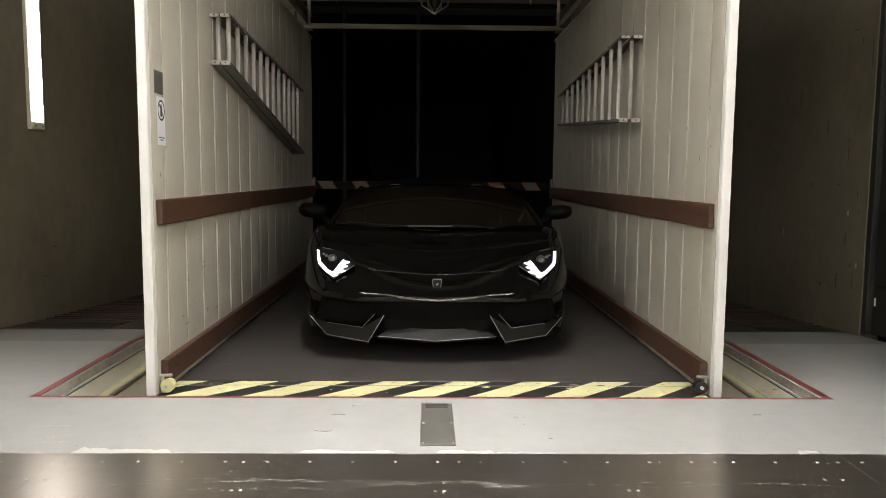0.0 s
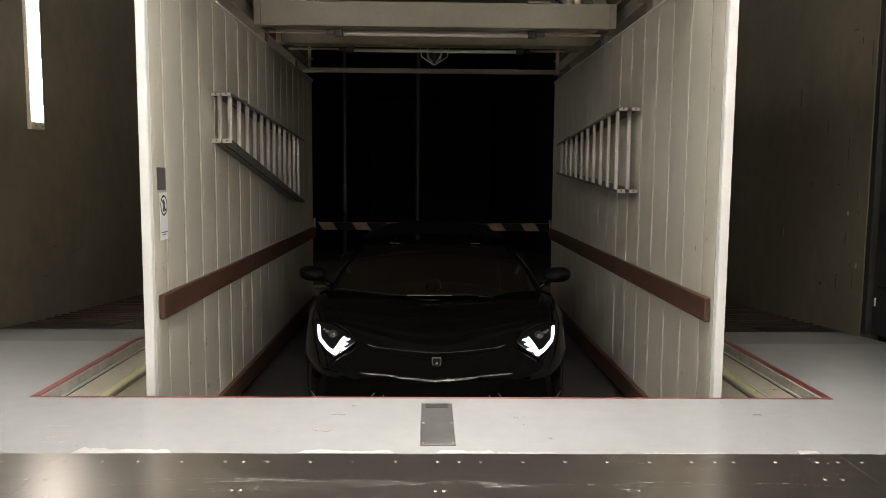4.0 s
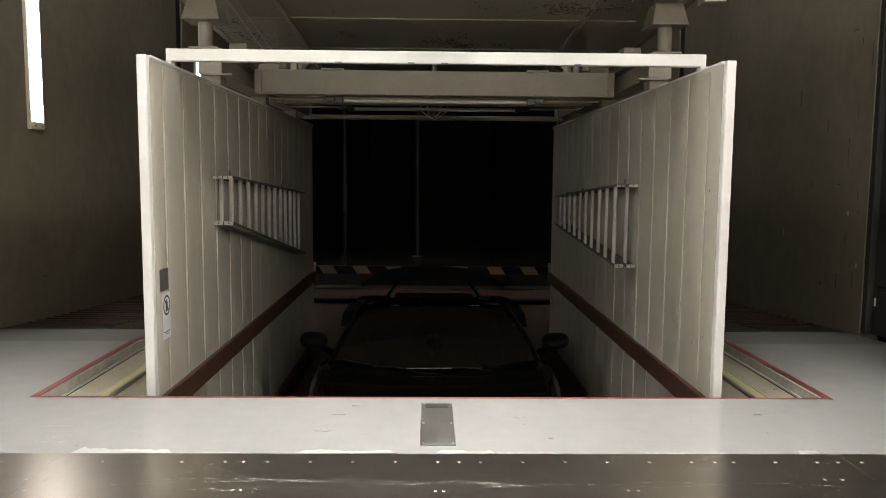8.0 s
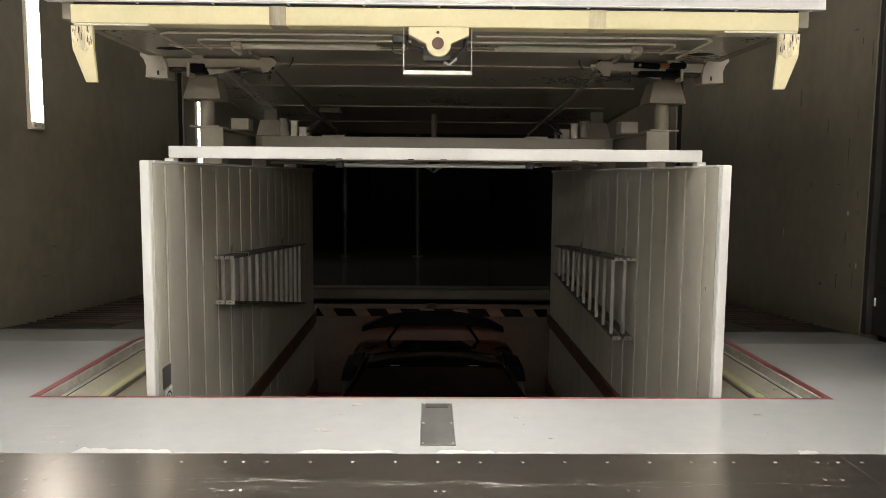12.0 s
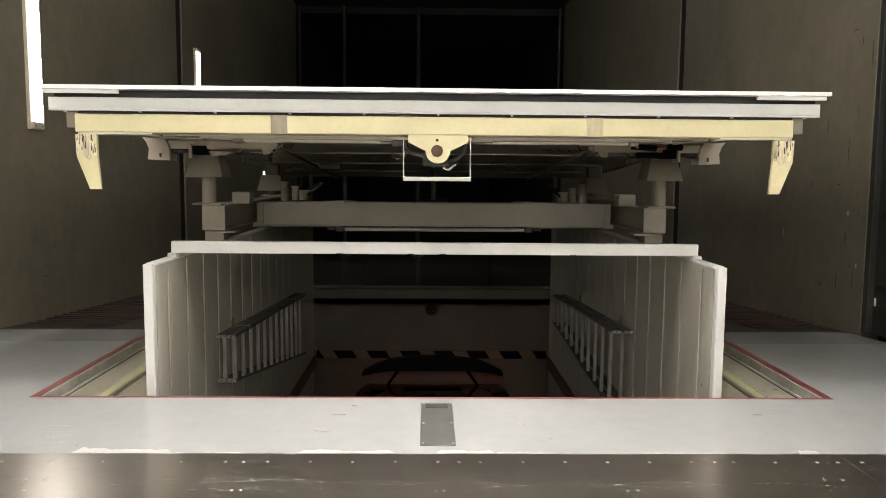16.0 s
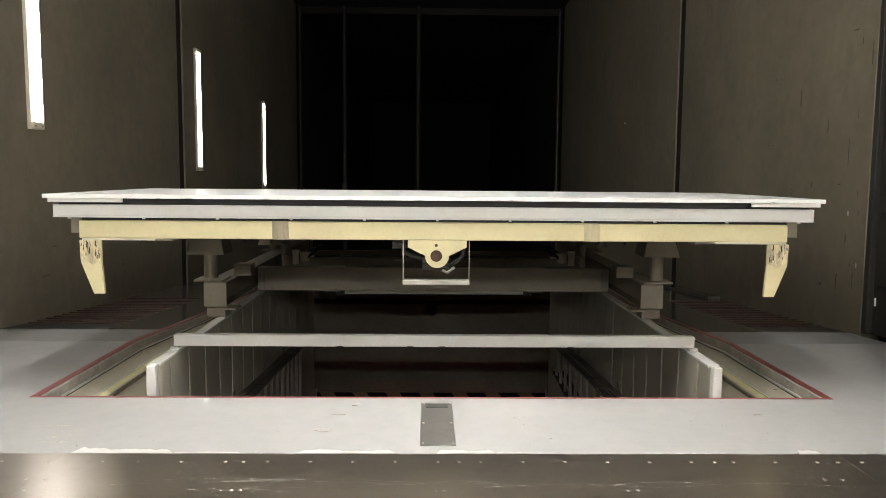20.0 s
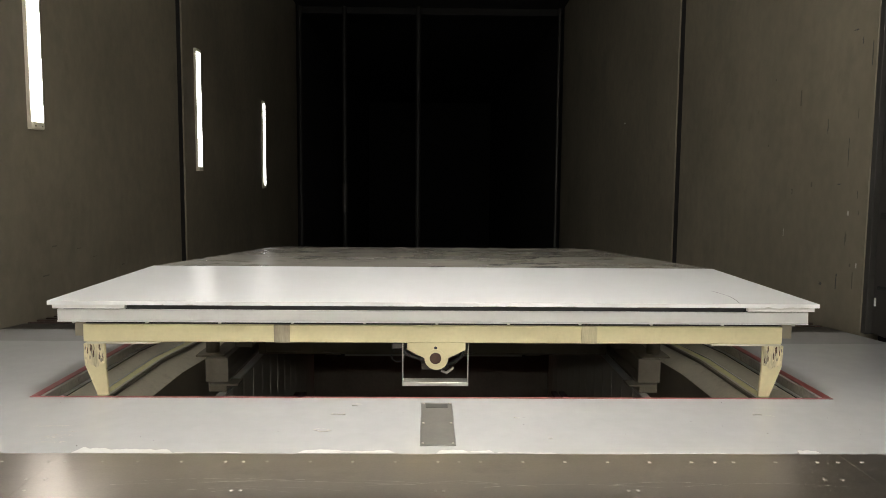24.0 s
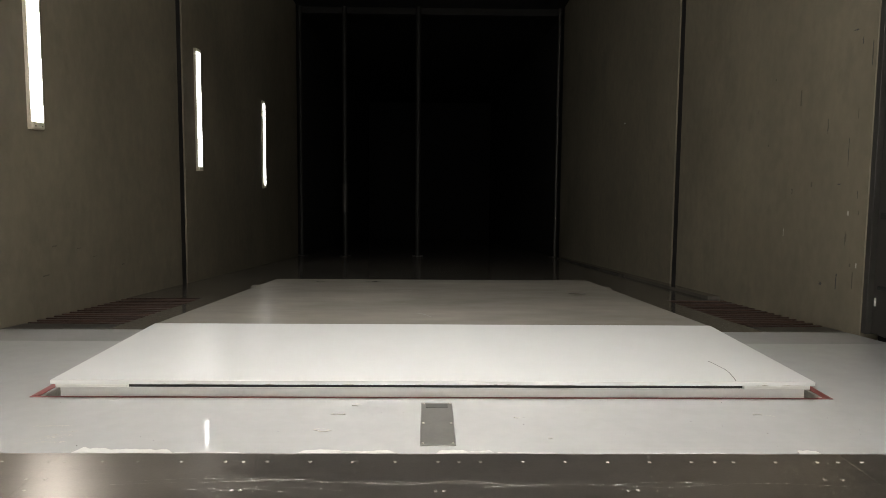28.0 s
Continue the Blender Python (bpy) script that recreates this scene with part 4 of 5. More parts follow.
    part("slash", G().prism([(cy - 0.04, cz + 0.034), (cy - 0.031, cz + 0.041), (cy + 0.04, cz - 0.034), (cy + 0.031, cz - 0.041)], -1.5970, -1.5965, "x"), M_INK, sg, smooth=False)
    part("symbol", G().prism([(cy - 0.016, cz - 0.036), (cy + 0.012, cz - 0.036), (cy + 0.016, cz + 0.01), (cy + 0.004, cz + 0.038), (cy - 0.012, cz + 0.03)], -1.5970, -1.5966, "x"), M_INK, sg, smooth=False)
    for z, a, b in ((1.475, 0.14, 0.24), (1.462, 0.165, 0.215)):
        part("text_bar", G().box((-1.5968, a, z), (-1.5972, b, z + 0.007), 0), M_INKB, sg, "unreadable blue text line", smooth=False)
    build_roof(lift)
    return lift


def build_roof(lift):
    ys = [-0.12, 0.6, 1.30, 1.40, 1.48, 1.58, 3.0, 4.5, 6.0]
    roof = part("roof_plate", bent_bar(-2.142, 2.142, ys[:5], 0.0, 0.022), M_ROOF, lift, "white glossy painted front roof plate, scratched")
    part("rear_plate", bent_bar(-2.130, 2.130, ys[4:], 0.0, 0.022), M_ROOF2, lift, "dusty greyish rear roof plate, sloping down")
    part("front_strip", G().box((-2.118, -0.114, 3.999), (-1.72, -0.090, 4.020), 0.002), M_WHITE, roof, "white edge strip")
    part("front_strip", G().box((1.74, -0.114, 3.999), (2.118, -0.090, 4.020), 0.002), M_WHITE, roof, "white edge strip")
    part("seal", G().box((-2.09, -0.046, 3.985), (2.09, -0.02, 4.020), 0.002), M_RUBBER, roof, "black rubber seal")
    rnd = random.Random(7)
    for k in range(20):
        x, l = -2.0 + 4.0 * rnd.random(), 0.03 + 0.16 * rnd.random() ** 2
        top = [(x + l * i / 6, 4.0225 + 0.005 * rnd.random() * math.sin(math.pi * i / 6)) for i in range(7)]
        part("edge_chip", G().prism([(x, 4.0215), (x + l, 4.0215)] + top[::-1], -0.1212, -0.119, "y"), M_CURB, roof, "chipped paint edge", smooth=False)
    for pts in ([(1.705, 0.355), (1.716, 0.30), (1.722, 0.24), (1.733, 0.15), (1.729, 0.08), (1.714, -0.01), (1.696, -0.10)], [(-0.165, 2.204), (-0.12, 2.15), (-0.085, 2.09), (-0.03, 1.94)]):
        g = G()
        for (a, b), (c, d) in zip(pts, pts[1:]):
            z0, z1 = roof_z(b) + 0.0012, roof_z(d) + 0.0012
            g.put([(a, b, z0), (c, d, z1), (c + 0.007, d + 0.004, z1), (a + 0.007, b + 0.004, z0)], [(0, 1, 2, 3)])
        part("scratch", g, M_SIGNG, roof, "dark scratch in the roof paint", smooth=False)
    # front fascia and yellow lifting beam
    fas = part("fascia", G().box((-2.125, -0.046, 3.920), (2.12, -0.005, 3.984), 0.003).box((-2.125, -0.049, 3.912), (2.12, 0.0, 3.9195), 0.001), M_FASCIA, lift, "white front fascia")
    for i in range(11):
        x = -2.04 + 0.408 * i
        part("rivet", G().box((x - 0.007, -0.043, 3.903), (x + 0.007, -0.02, 3.9115), 0.002), M_WHITE, fas)
    # black bar stands for the shade between fascia and beam
    part("shadow_gap", G().box((-1.98, -0.02, 3.897), (1.98, 0.05, 3.9118), 0.002), M_RUBBER, lift)
    yb = part("lifting_beam", G().box((-1.990, -0.037, 3.796), (1.980, 0.08, 3.896), 0.005), M_YELLOW, lift, "pale yellow steel lifting beam")
    for x, m in ((-0.875, M_BAND), (0.87, M_BAND2)):
        part("bare_band", G().box((x - 0.045, -0.0395, 3.795), (x + 0.045, 0.08, 3.897), 0.001), m, yb, "dull worn band")
    for s in (-1, 1):
        part("flange", G().box((s * 1.975, -0.037, 3.785), (s * 1.57, 0.09, 3.7955), 0.002), M_CREAM, yb)
        horn = [(s * 1.992, 3.784), (s * 1.876, 3.784), (s * 1.876, 3.66), (s * 1.863, 3.484), (s * 1.922, 3.484), (s * 1.988, 3.66)]
        hk = part("guide_horn", G().prism(horn, -0.030, -0.008, "y"), M_YELLOW, lift, "pale yellow tapered guide horn", smooth=False)
        part("scraped_patch", G().prism([(s * 1.991, 3.783), (s * 1.877, 3.783), (s * 1.877, 3.672), (s * 1.90, 3.668), (s * 1.92, 3.645), (s * 1.94, 3.660), (s * 1.988, 3.672)], -0.034, -0.0305, "y"), M_BARE, hk, "scraped rusty steel patch", smooth=False)
        rnd = random.Random(31)
        for k in range(16):
            x, z = 1.882 + 0.100 * rnd.random(), 3.690 + 0.085 * rnd.random()
            w, h = 0.002 + 0.006 * rnd.random(), 0.012 + 0.035 * rnd.random()
            part("rust_streak", G().prism([(s * x, z - h / 2), (s * (x + w), z - h / 3), (s * (x + w * 0.7), z + h / 2), (s * (x - w * 0.4), z + h / 4)], -0.0352, -0.0341, "y"), M_BROWN if k % 3 == 0 else M_GREYM, hk, "dark rust streak", smooth=False)
    # centre lug and pin
    n = 14
    arc = [(0.068 * math.cos(math.pi + math.pi * i / n), 3.709 + 0.068 * math.sin(math.pi + math.pi * i / n)) for i in range(n + 1)]
    lug = part("lifting_lug", G().prism([(0.165, 3.796), (-0.165, 3.796), (-0.165, 3.757)] + arc + [(0.165, 3.757)], -0.037, 0.03, "y"), M_YELLOW, lift, "pale yellow lifting lug", smooth=False)
    part("bush", G().cyl((-0.005, -0.042, 3.709), (-0.005, -0.036, 3.709), 0.052, 24), M_YELLOW, lug)
    part("pin", G().cyl((-0.005, -0.046, 3.709), (-0.005, -0.036, 3.709), 0.033, 20), M_BROWN, lug, "brown steel pin")
    part("grease_nipple", G().cyl((-0.005, -0.040, 3.768), (-0.005, -0.036, 3.768), 0.009, 8), M_INK, lug)
    # hanging bracket behind the lug
    hb = part("drop_bracket", G().box((-0.194, -0.026, 3.543), (0.184, 0.060, 3.566), 0.002), M_ALU, lift, "light metal drop tray")
    for x in (-0.191, 0.181):
        part("wire", G().cyl((x, -0.020, 3.568), (x, -0.020, 3.797), 0.003, 6), M_ALU, hb)
    part("clamp", G().box((-0.085, 0.02, 3.625), (0.07, 0.09, 3.66), 0.005).box((-0.0851, 0.03, 3.64), (-0.02, 0.08, 3.70), 0.004), M_POST, hb)
    part("switch", G().box((-0.26, 0.07, 3.735), (-0.17, 0.15, 3.775), 0.006), M_POST, hb, "small grey switch box")
    part("clip", G().pipe([(0.03, 0.03, 3.62), (0.06, 0.03, 3.605), (0.1, 0.03, 3.64)], 0.009, 6), M_ALU, hb)
    part("hose", G().pipe([(0.07, 0.05, 3.65), (0.11, 0.05, 3.67), (0.145, 0.05, 3.70), (0.155, 0.05, 3.77)], 0.012, 8), M_RUBBER, hb, "black hose")
    part("hose", G().pipe([(-0.06, 0.05, 3.66), (-0.10, 0.05, 3.69), (-0.15, 0.05, 3.70), (-0.2, 0.05, 3.74)], 0.012, 8), M_RUBBER, hb, "black hose")
    part("wire_loop", G().pipe([(-0.22 + 0.04 * math.cos(a * 0.5), 0.05, 3.735 - 0.035 + 0.035 * math.sin(a * 0.5)) for a in range(6, 14)], 0.003, 6), M_RUBBER, hb)
    # underside: sheets, ribs, side rails
    und = part("underside", bent_bar(-2.0, 2.0, [0.09, 0.7, 1.40, 1.48, 1.58, 3.0, 4.5, 5.95], 0.20, 0.215), M_UNDER, lift, "dull galvanised roof underside")
    for y in (0.80, 1.57, 2.46, 3.58, 4.75):
        z = roof_z(y) - 0.215
        part("seam_rib", G().box((-1.75, y - 0.005, z - 0.009), (1.75, y + 0.005, z + 0.004), 0.001), M_GEAR, und, "thin folded seam")
    part("rear_rail", G().box((-2.0, 5.93, roof_z(5.93) - 0.20), (2.0, 5.99, roof_z(5.93) - 0.023), 0.003), M_CREAM, lift)
    for s in (-1, 1):
        part("side_rail", bent_bar(min(s * 2.05, s * 1.99), max(s * 2.05, s * 1.99), [0.0, 0.7, 1.40, 1.48, 1.58, 3.0, 4.5, 5.95], 0.023, 0.22), M_GREYM, lift)
        part("inner_rail", bent_bar(min(s * 1.285, s * 1.26), max(s * 1.285, s * 1.26), [1.0, 1.40, 1.48, 1.58, 3.0, 4.5, 5.9], 0.216, 0.245), M_UNDER, lift)
        # conduits under the front
        for x0, x1, y, r, back in ((0.22, 1.56, 0.23, 0.007, 0.75), (0.16, 1.40, 0.42, 0.008, 0.40), (0.38, 1.22, 0.585, 0.014, 0.0), (0.36, 1.24, 0.625, 0.016, 0.30), (0.20, 1.66, 0.75, 0.005, 0.0)):
            z = 3.806 - r
            pts = [(s * x0, y, z), (s * x1, y, z)] + ([(s * (x1 + 0.05), y + 0.03, z), (s * (x1 + 0.07), y + 0.09, z), (s * (x1 + 0.08), y + back, z + 0.004)] if back else [(s * (x1 + 0.04), y + 0.02, z + 0.01)])
            part("conduit", G().pipe(pts, r, 10), M_CONDUIT, lift, "pale painted conduit")
        part("conduit_knuckle", G().box((s * 1.22, 0.56, 3.770), (s * 1.29, 0.66, 3.815), 0.012), M_GEAR, lift, "cast conduit knuckle")
        # locking gear above the front post
        y, z = 1.28, roof_z(1.28) - 0.305
        lk = part("locking_gear", G().box((s * 1.94, y, z + 0.012), (s * 1.25, y + 0.09, z + 0.075), 0.006), M_GEAR, lift, "grey roof locking gear")
        shoe = [(2.108, 0.118), (2.108, 0.086), (2.084, 0.058), (2.066, 0.010), (2.074, -0.066), (1.918, -0.072), (1.920, 0.0), (1.930, 0.045), (1.955, 0.080), (1.900, 0.092), (1.900, 0.118)]
        part("hook_shoe", G().prism([(s * a, z + b) for a, b in shoe], y - 0.03, y + 0.13, "y"), M_GEAR, lk, "flared grey shoe", smooth=True, angle=40)
        part("shoe_arm", G().box((s * 2.105, y - 0.035, z + 0.1185), (s * 1.84, y + 0.12, z + 0.131), 0.003), M_GEAR, lk)
        part("shoe_rib", G().box((s * 1.99, y - 0.034, z - 0.02), (s * 1.975, y - 0.031, z - 0.05), 0.0005), M_INK, lk)
        part("pin", G().cyl((s * 1.955, y + 0.03, z - 0.0), (s * 1.72, y + 0.03, z - 0.0), 0.018, 12), M_POST, lk, "dark steel pin")
        part("sleeve", G().cyl((s * 1.90, y + 0.03, z), (s * 1.84, y + 0.03, z), 0.026, 12), M_POST, lk)
        # the whole block is black to stand for its shaded slot
        part("block", G().box((s * 1.76, y - 0.02, z - 0.03), (s * 1.66, y + 0.1, z + 0.035), 0.006), M_CARDARK, lk, "guide block, black for its dark slot")
        part("slot", G().box((s * 1.785, y - 0.025, z - 0.055), (s * 1.763, y + 0.1, z + 0.05), 0.004), M_GEAR, lk)
        part("lug", G().box((s * 1.745, y - 0.03, z + 0.07), (s * 1.665, y + 0.02, z + 0.17), 0.004), M_GEAR, lk)
        part("hole", G().cyl((s * 1.705, y - 0.032, z + 0.145), (s * 1.705, y - 0.028, z + 0.145), 0.01, 10), M_INK, lk)
        part("swing_plate", G().prism([(s * 1.64, z - 0.005), (s * 1.40, z - 0.005), (s * 1.38, z + 0.02), (s * 1.52, z - 0.03), (s * 1.62, z - 0.04)], y - 0.02, y - 0.005, "y"), M_GEAR, lk, smooth=False)
        part("rod", G().box((s * 1.45, y - 0.02, z - 0.03), (s * 1.18, y, z - 0.015), 0.003), M_POST, lk)
        part("nose", G().prism([(s * p, z + q) for p, q in ((1.31, 0.078), (1.175, 0.078), (1.15, 0.06), (1.145, 0.03), (1.175, 0.012), (1.20, -0.02), (1.245, -0.026), (1.255, 0.015), (1.31, 0.018))], y - 0.035, y + 0.09, "y"), M_GEAR, lk, "rounded grey catch", smooth=False)
        part("dowel", G().cyl((s * 1.145, y + 0.01, z + 0.045), (s * 1.115, y + 0.01, z + 0.045), 0.016, 12), M_GEAR, lk)
        for x in (1.275, 1.235):
            part("stub_plate", G().box((s * x - 0.006, y - 0.02, z + 0.079), (s * x + 0.006, y + 0.06, z + 0.19), 0.002), M_GEAR, lk)
        # flat black plate stands for a shaded hole in the underside
        part("slot_cover", G().prism([(s * (1.80 + 0.09 * math.cos(q * 0.524)), y - 0.32 + 0.05 * math.sin(q * 0.524)) for q in range(12)], roof_z(0.9) - 0.218, roof_z(0.9) - 0.2155, "z"), M_CARDARK, lk, "flat black oval standing for a dark opening")
        part("bolt_stem", G().cyl((s * 1.18, y - 0.01, z + 0.0), (s * 1.18, y - 0.01, z + 0.17), 0.014, 10), M_RUBBER, lk)
        for x in (1.20, 1.40):
            part("bolt", G().cyl((s * x, y - 0.015, z - 0.082), (s * x, y - 0.015, z + 0.01), 0.007, 10).cyl((s * x, y - 0.015, z - 0.070), (s * x, y - 0.015, z - 0.045), 0.015, 6), M_POST, lk, "dark bolt")
        part("cable", G().pipe([(s * (1.06 - 0.03 * math.sin(a * 0.5)), y, z + 0.02 + 0.02 * a) for a in range(7)], 0.005, 6), M_RUBBER, lk)
        if s > 0:
            part("motor", G().cyl((1.60, y - 0.04, z + 0.045), (1.42, y - 0.04, z + 0.055), 0.021, 14).box((1.68, y - 0.05, z + 0.03), (1.80, y + 0.02, z + 0.075), 0.012).box((1.46, y - 0.03, z - 0.03), (1.74, y + 0.03, z + 0.015), 0.01), M_CARDARK, lk, "black actuator motor")
            part("cap", G().box((1.61, y - 0.055, z + 0.04), (1.675, y - 0.01, z + 0.06), 0.006), M_ORANGE, lk, "dull orange-red actuator sleeve")
            part("end_cap", G().cyl((1.455, y - 0.068, z + 0.05), (1.455, y - 0.06, z + 0.05), 0.010, 12), M_ALU, lk, "bright round cap")
            part("valve_box", G().box((1.22, y - 0.05, z + 0.09), (1.34, y + 0.03, z + 0.15), 0.006).box((1.40, y - 0.05, z + 0.09), (1.52, y + 0.03, z + 0.14), 0.006), M_GEAR, lk)
            part("cable", G().pipe([(1.56 + 0.03 * a, y - 0.02, z + 0.10 + 0.045 * math.sin(a * 0.5)) for a in range(9)], 0.007, 6), M_RUBBER, lk)
        # straight brace towards the back, and on one side two thin cables
        under = lambda x, y: (s * x, y, roof_z(y) - 0.235)
        part("brace", G().pipe([under(1.285, 1.55), under(1.292, 3.0), under(1.315, 4.7)], 0.011, 8), M_GEAR, lift, "thin straight brace")
        if s < 0:
            for x0, x1 in ((1.57, 1.67), (1.64, 1.76)):
                part("control_cable", G().pipe([under(x0, 1.60), under((x0 + x1) / 2 + 0.004, 2.7), under(x1, 3.75)], 0.007, 8), M_ALU, lift, "thin bright control cable")
        if s < 0:
            part("cable_box", G().box((s * 0.98, 3.7, roof_z(3.7) - 0.27), (s * 1.20, 3.86, roof_z(3.7) - 0.216), 0.006), M_GREYM, lift)
        part("side_stub", G().cyl((s * 1.98, 0.55, 3.90), (s * 2.05, 0.55, 3.90), 0.03, 12), M_ALU, lift)


# ---- ladders hung on the side walls ----
def build_ladder(s, y0, y1, top, low, xs, rungs, step, first, label):
    """top and low: the stiles' heights at the front and at the back; xs: distances of the sections from the lift's middle."""
    lad = thing("ladder", pose(*LIFT_AT), label, "ladder", "wall ladders")
    lad.scale = (LIFT_SIZE,) * 3
    at = lambda pair, y: pair[0] + (pair[1] - pair[0]) * (y - y0) / (y1 - y0)
    for x in xs:
        for pair, up in ((top, -1), (low, 1)):
            # channel: a flat web with two lips that face the rungs
            g = G()
            for x0, x1, za, zb in ((-0.031, 0.031, 0.0, 0.004), (-0.031, -0.028, 0.004, 0.022), (0.028, 0.031, 0.004, 0.022)):
                rows = [[(s * x + q, y, z + up * h) for q, h in ((x0, za), (x1, za), (x1, zb), (x0, zb), (x0, za))] for y, z in ((y0, pair[0]), (y1, pair[1]))]
                n = len(g.v)
                g.sheet(rows)
                g.f += [(n, n + 1, n + 2, n + 3), (n + 5, n + 6, n + 7, n + 8)]
            part("stile", g, M_STILE, lad, smooth=False)
        for i in range(rungs if x == min(xs) else 1):
            y = first + step * i
            part("rung", G().box((s * x - 0.015, y - 0.014, at(low, y) + 0.0045), (s * x + 0.015, y + 0.014, at(top, y) - 0.0045), 0.005), M_ALU, lad)
        for pair, up in ((top, -1), (low, 1)):
            part("end_shoe", G().box((s * x - 0.033, y0 - 0.014, pair[0] - 0.004), (s * x + 0.033, y0 - 0.0005, pair[0] + up * 0.026), 0.003), M_ALU, lad, "bright metal end shoe")
            part("end_rivet", G().cyl((s * x, y0 - 0.016, pair[0] + up * 0.012), (s * x, y0 - 0.0135, pair[0] + up * 0.012), 0.006, 8), M_POST, lad)
    for y in (y0 + 0.42, y1 - 0.7):
        z = at(top, y)
        part("wall_hook", G().box((s * 1.599, y, z + 0.005), (s * (min(xs) - 0.035), y + 0.03, z + 0.011), 0.002).box((s * (min(xs) - 0.036), y, z - 0.03), (s * (min(xs) - 0.032), y + 0.03, z + 0.011), 0.001).box((s * 1.599, y - 0.02, z - 0.03), (s * 1.594, y + 0.05, z + 0.06), 0.001), M_GREYM, lad, "steel wall hook")
    for pair in (top, low):
        y = y0 + 0.9
        part("strap", G().box((s * (max(xs) + 0.03), y, at(pair, y) - 0.002), (s * (min(xs) - 0.03), y + 0.025, at(pair, y) + 0.002), 0.0005), M_POST, lad, "dark tie strap")
    return lad


# ---- the black sports car; its own space starts on the deck under the nose ----
def car_rows():
    """Stations from nose to tail: y, half width, sill height, waist height, fender crest, middle height."""
    return [
        (0.00, 0.60, 0.440, 0.455, 0.470, 0.476),
        (0.12, 0.80, 0.435, 0.475, 0.525, 0.535),
        (0.30, 0.905, 0.435, 0.52, 0.635, 0.610),
        (0.55, 0.985, 0.42, 0.54, 0.790, 0.722),
        (0.85, 1.030, 0.12, 0.54, 0.875, 0.835),
        (1.10, 1.035, 0.12, 0.56, 0.895, 0.872),
        (1.45, 1.00, 0.12, 0.56, 0.875, 0.875),
        (1.90, 0.975, 0.12, 0.56, 0.83, 0.87),
        (2.60, 0.985, 0.12, 0.60, 0.88, 0.88),
        (3.20, 1.01, 0.13, 0.64, 0.95, 0.92),
        (3.70, 1.02, 0.14, 0.66, 0.96, 0.93),
        (4.20, 1.01, 0.18, 0.66, 0.945, 0.91),
        (4.60, 0.96, 0.24, 0.64, 0.90, 0.88),
        (4.76, 0.90, 0.30, 0.60, 0.85, 0.84),
    ]


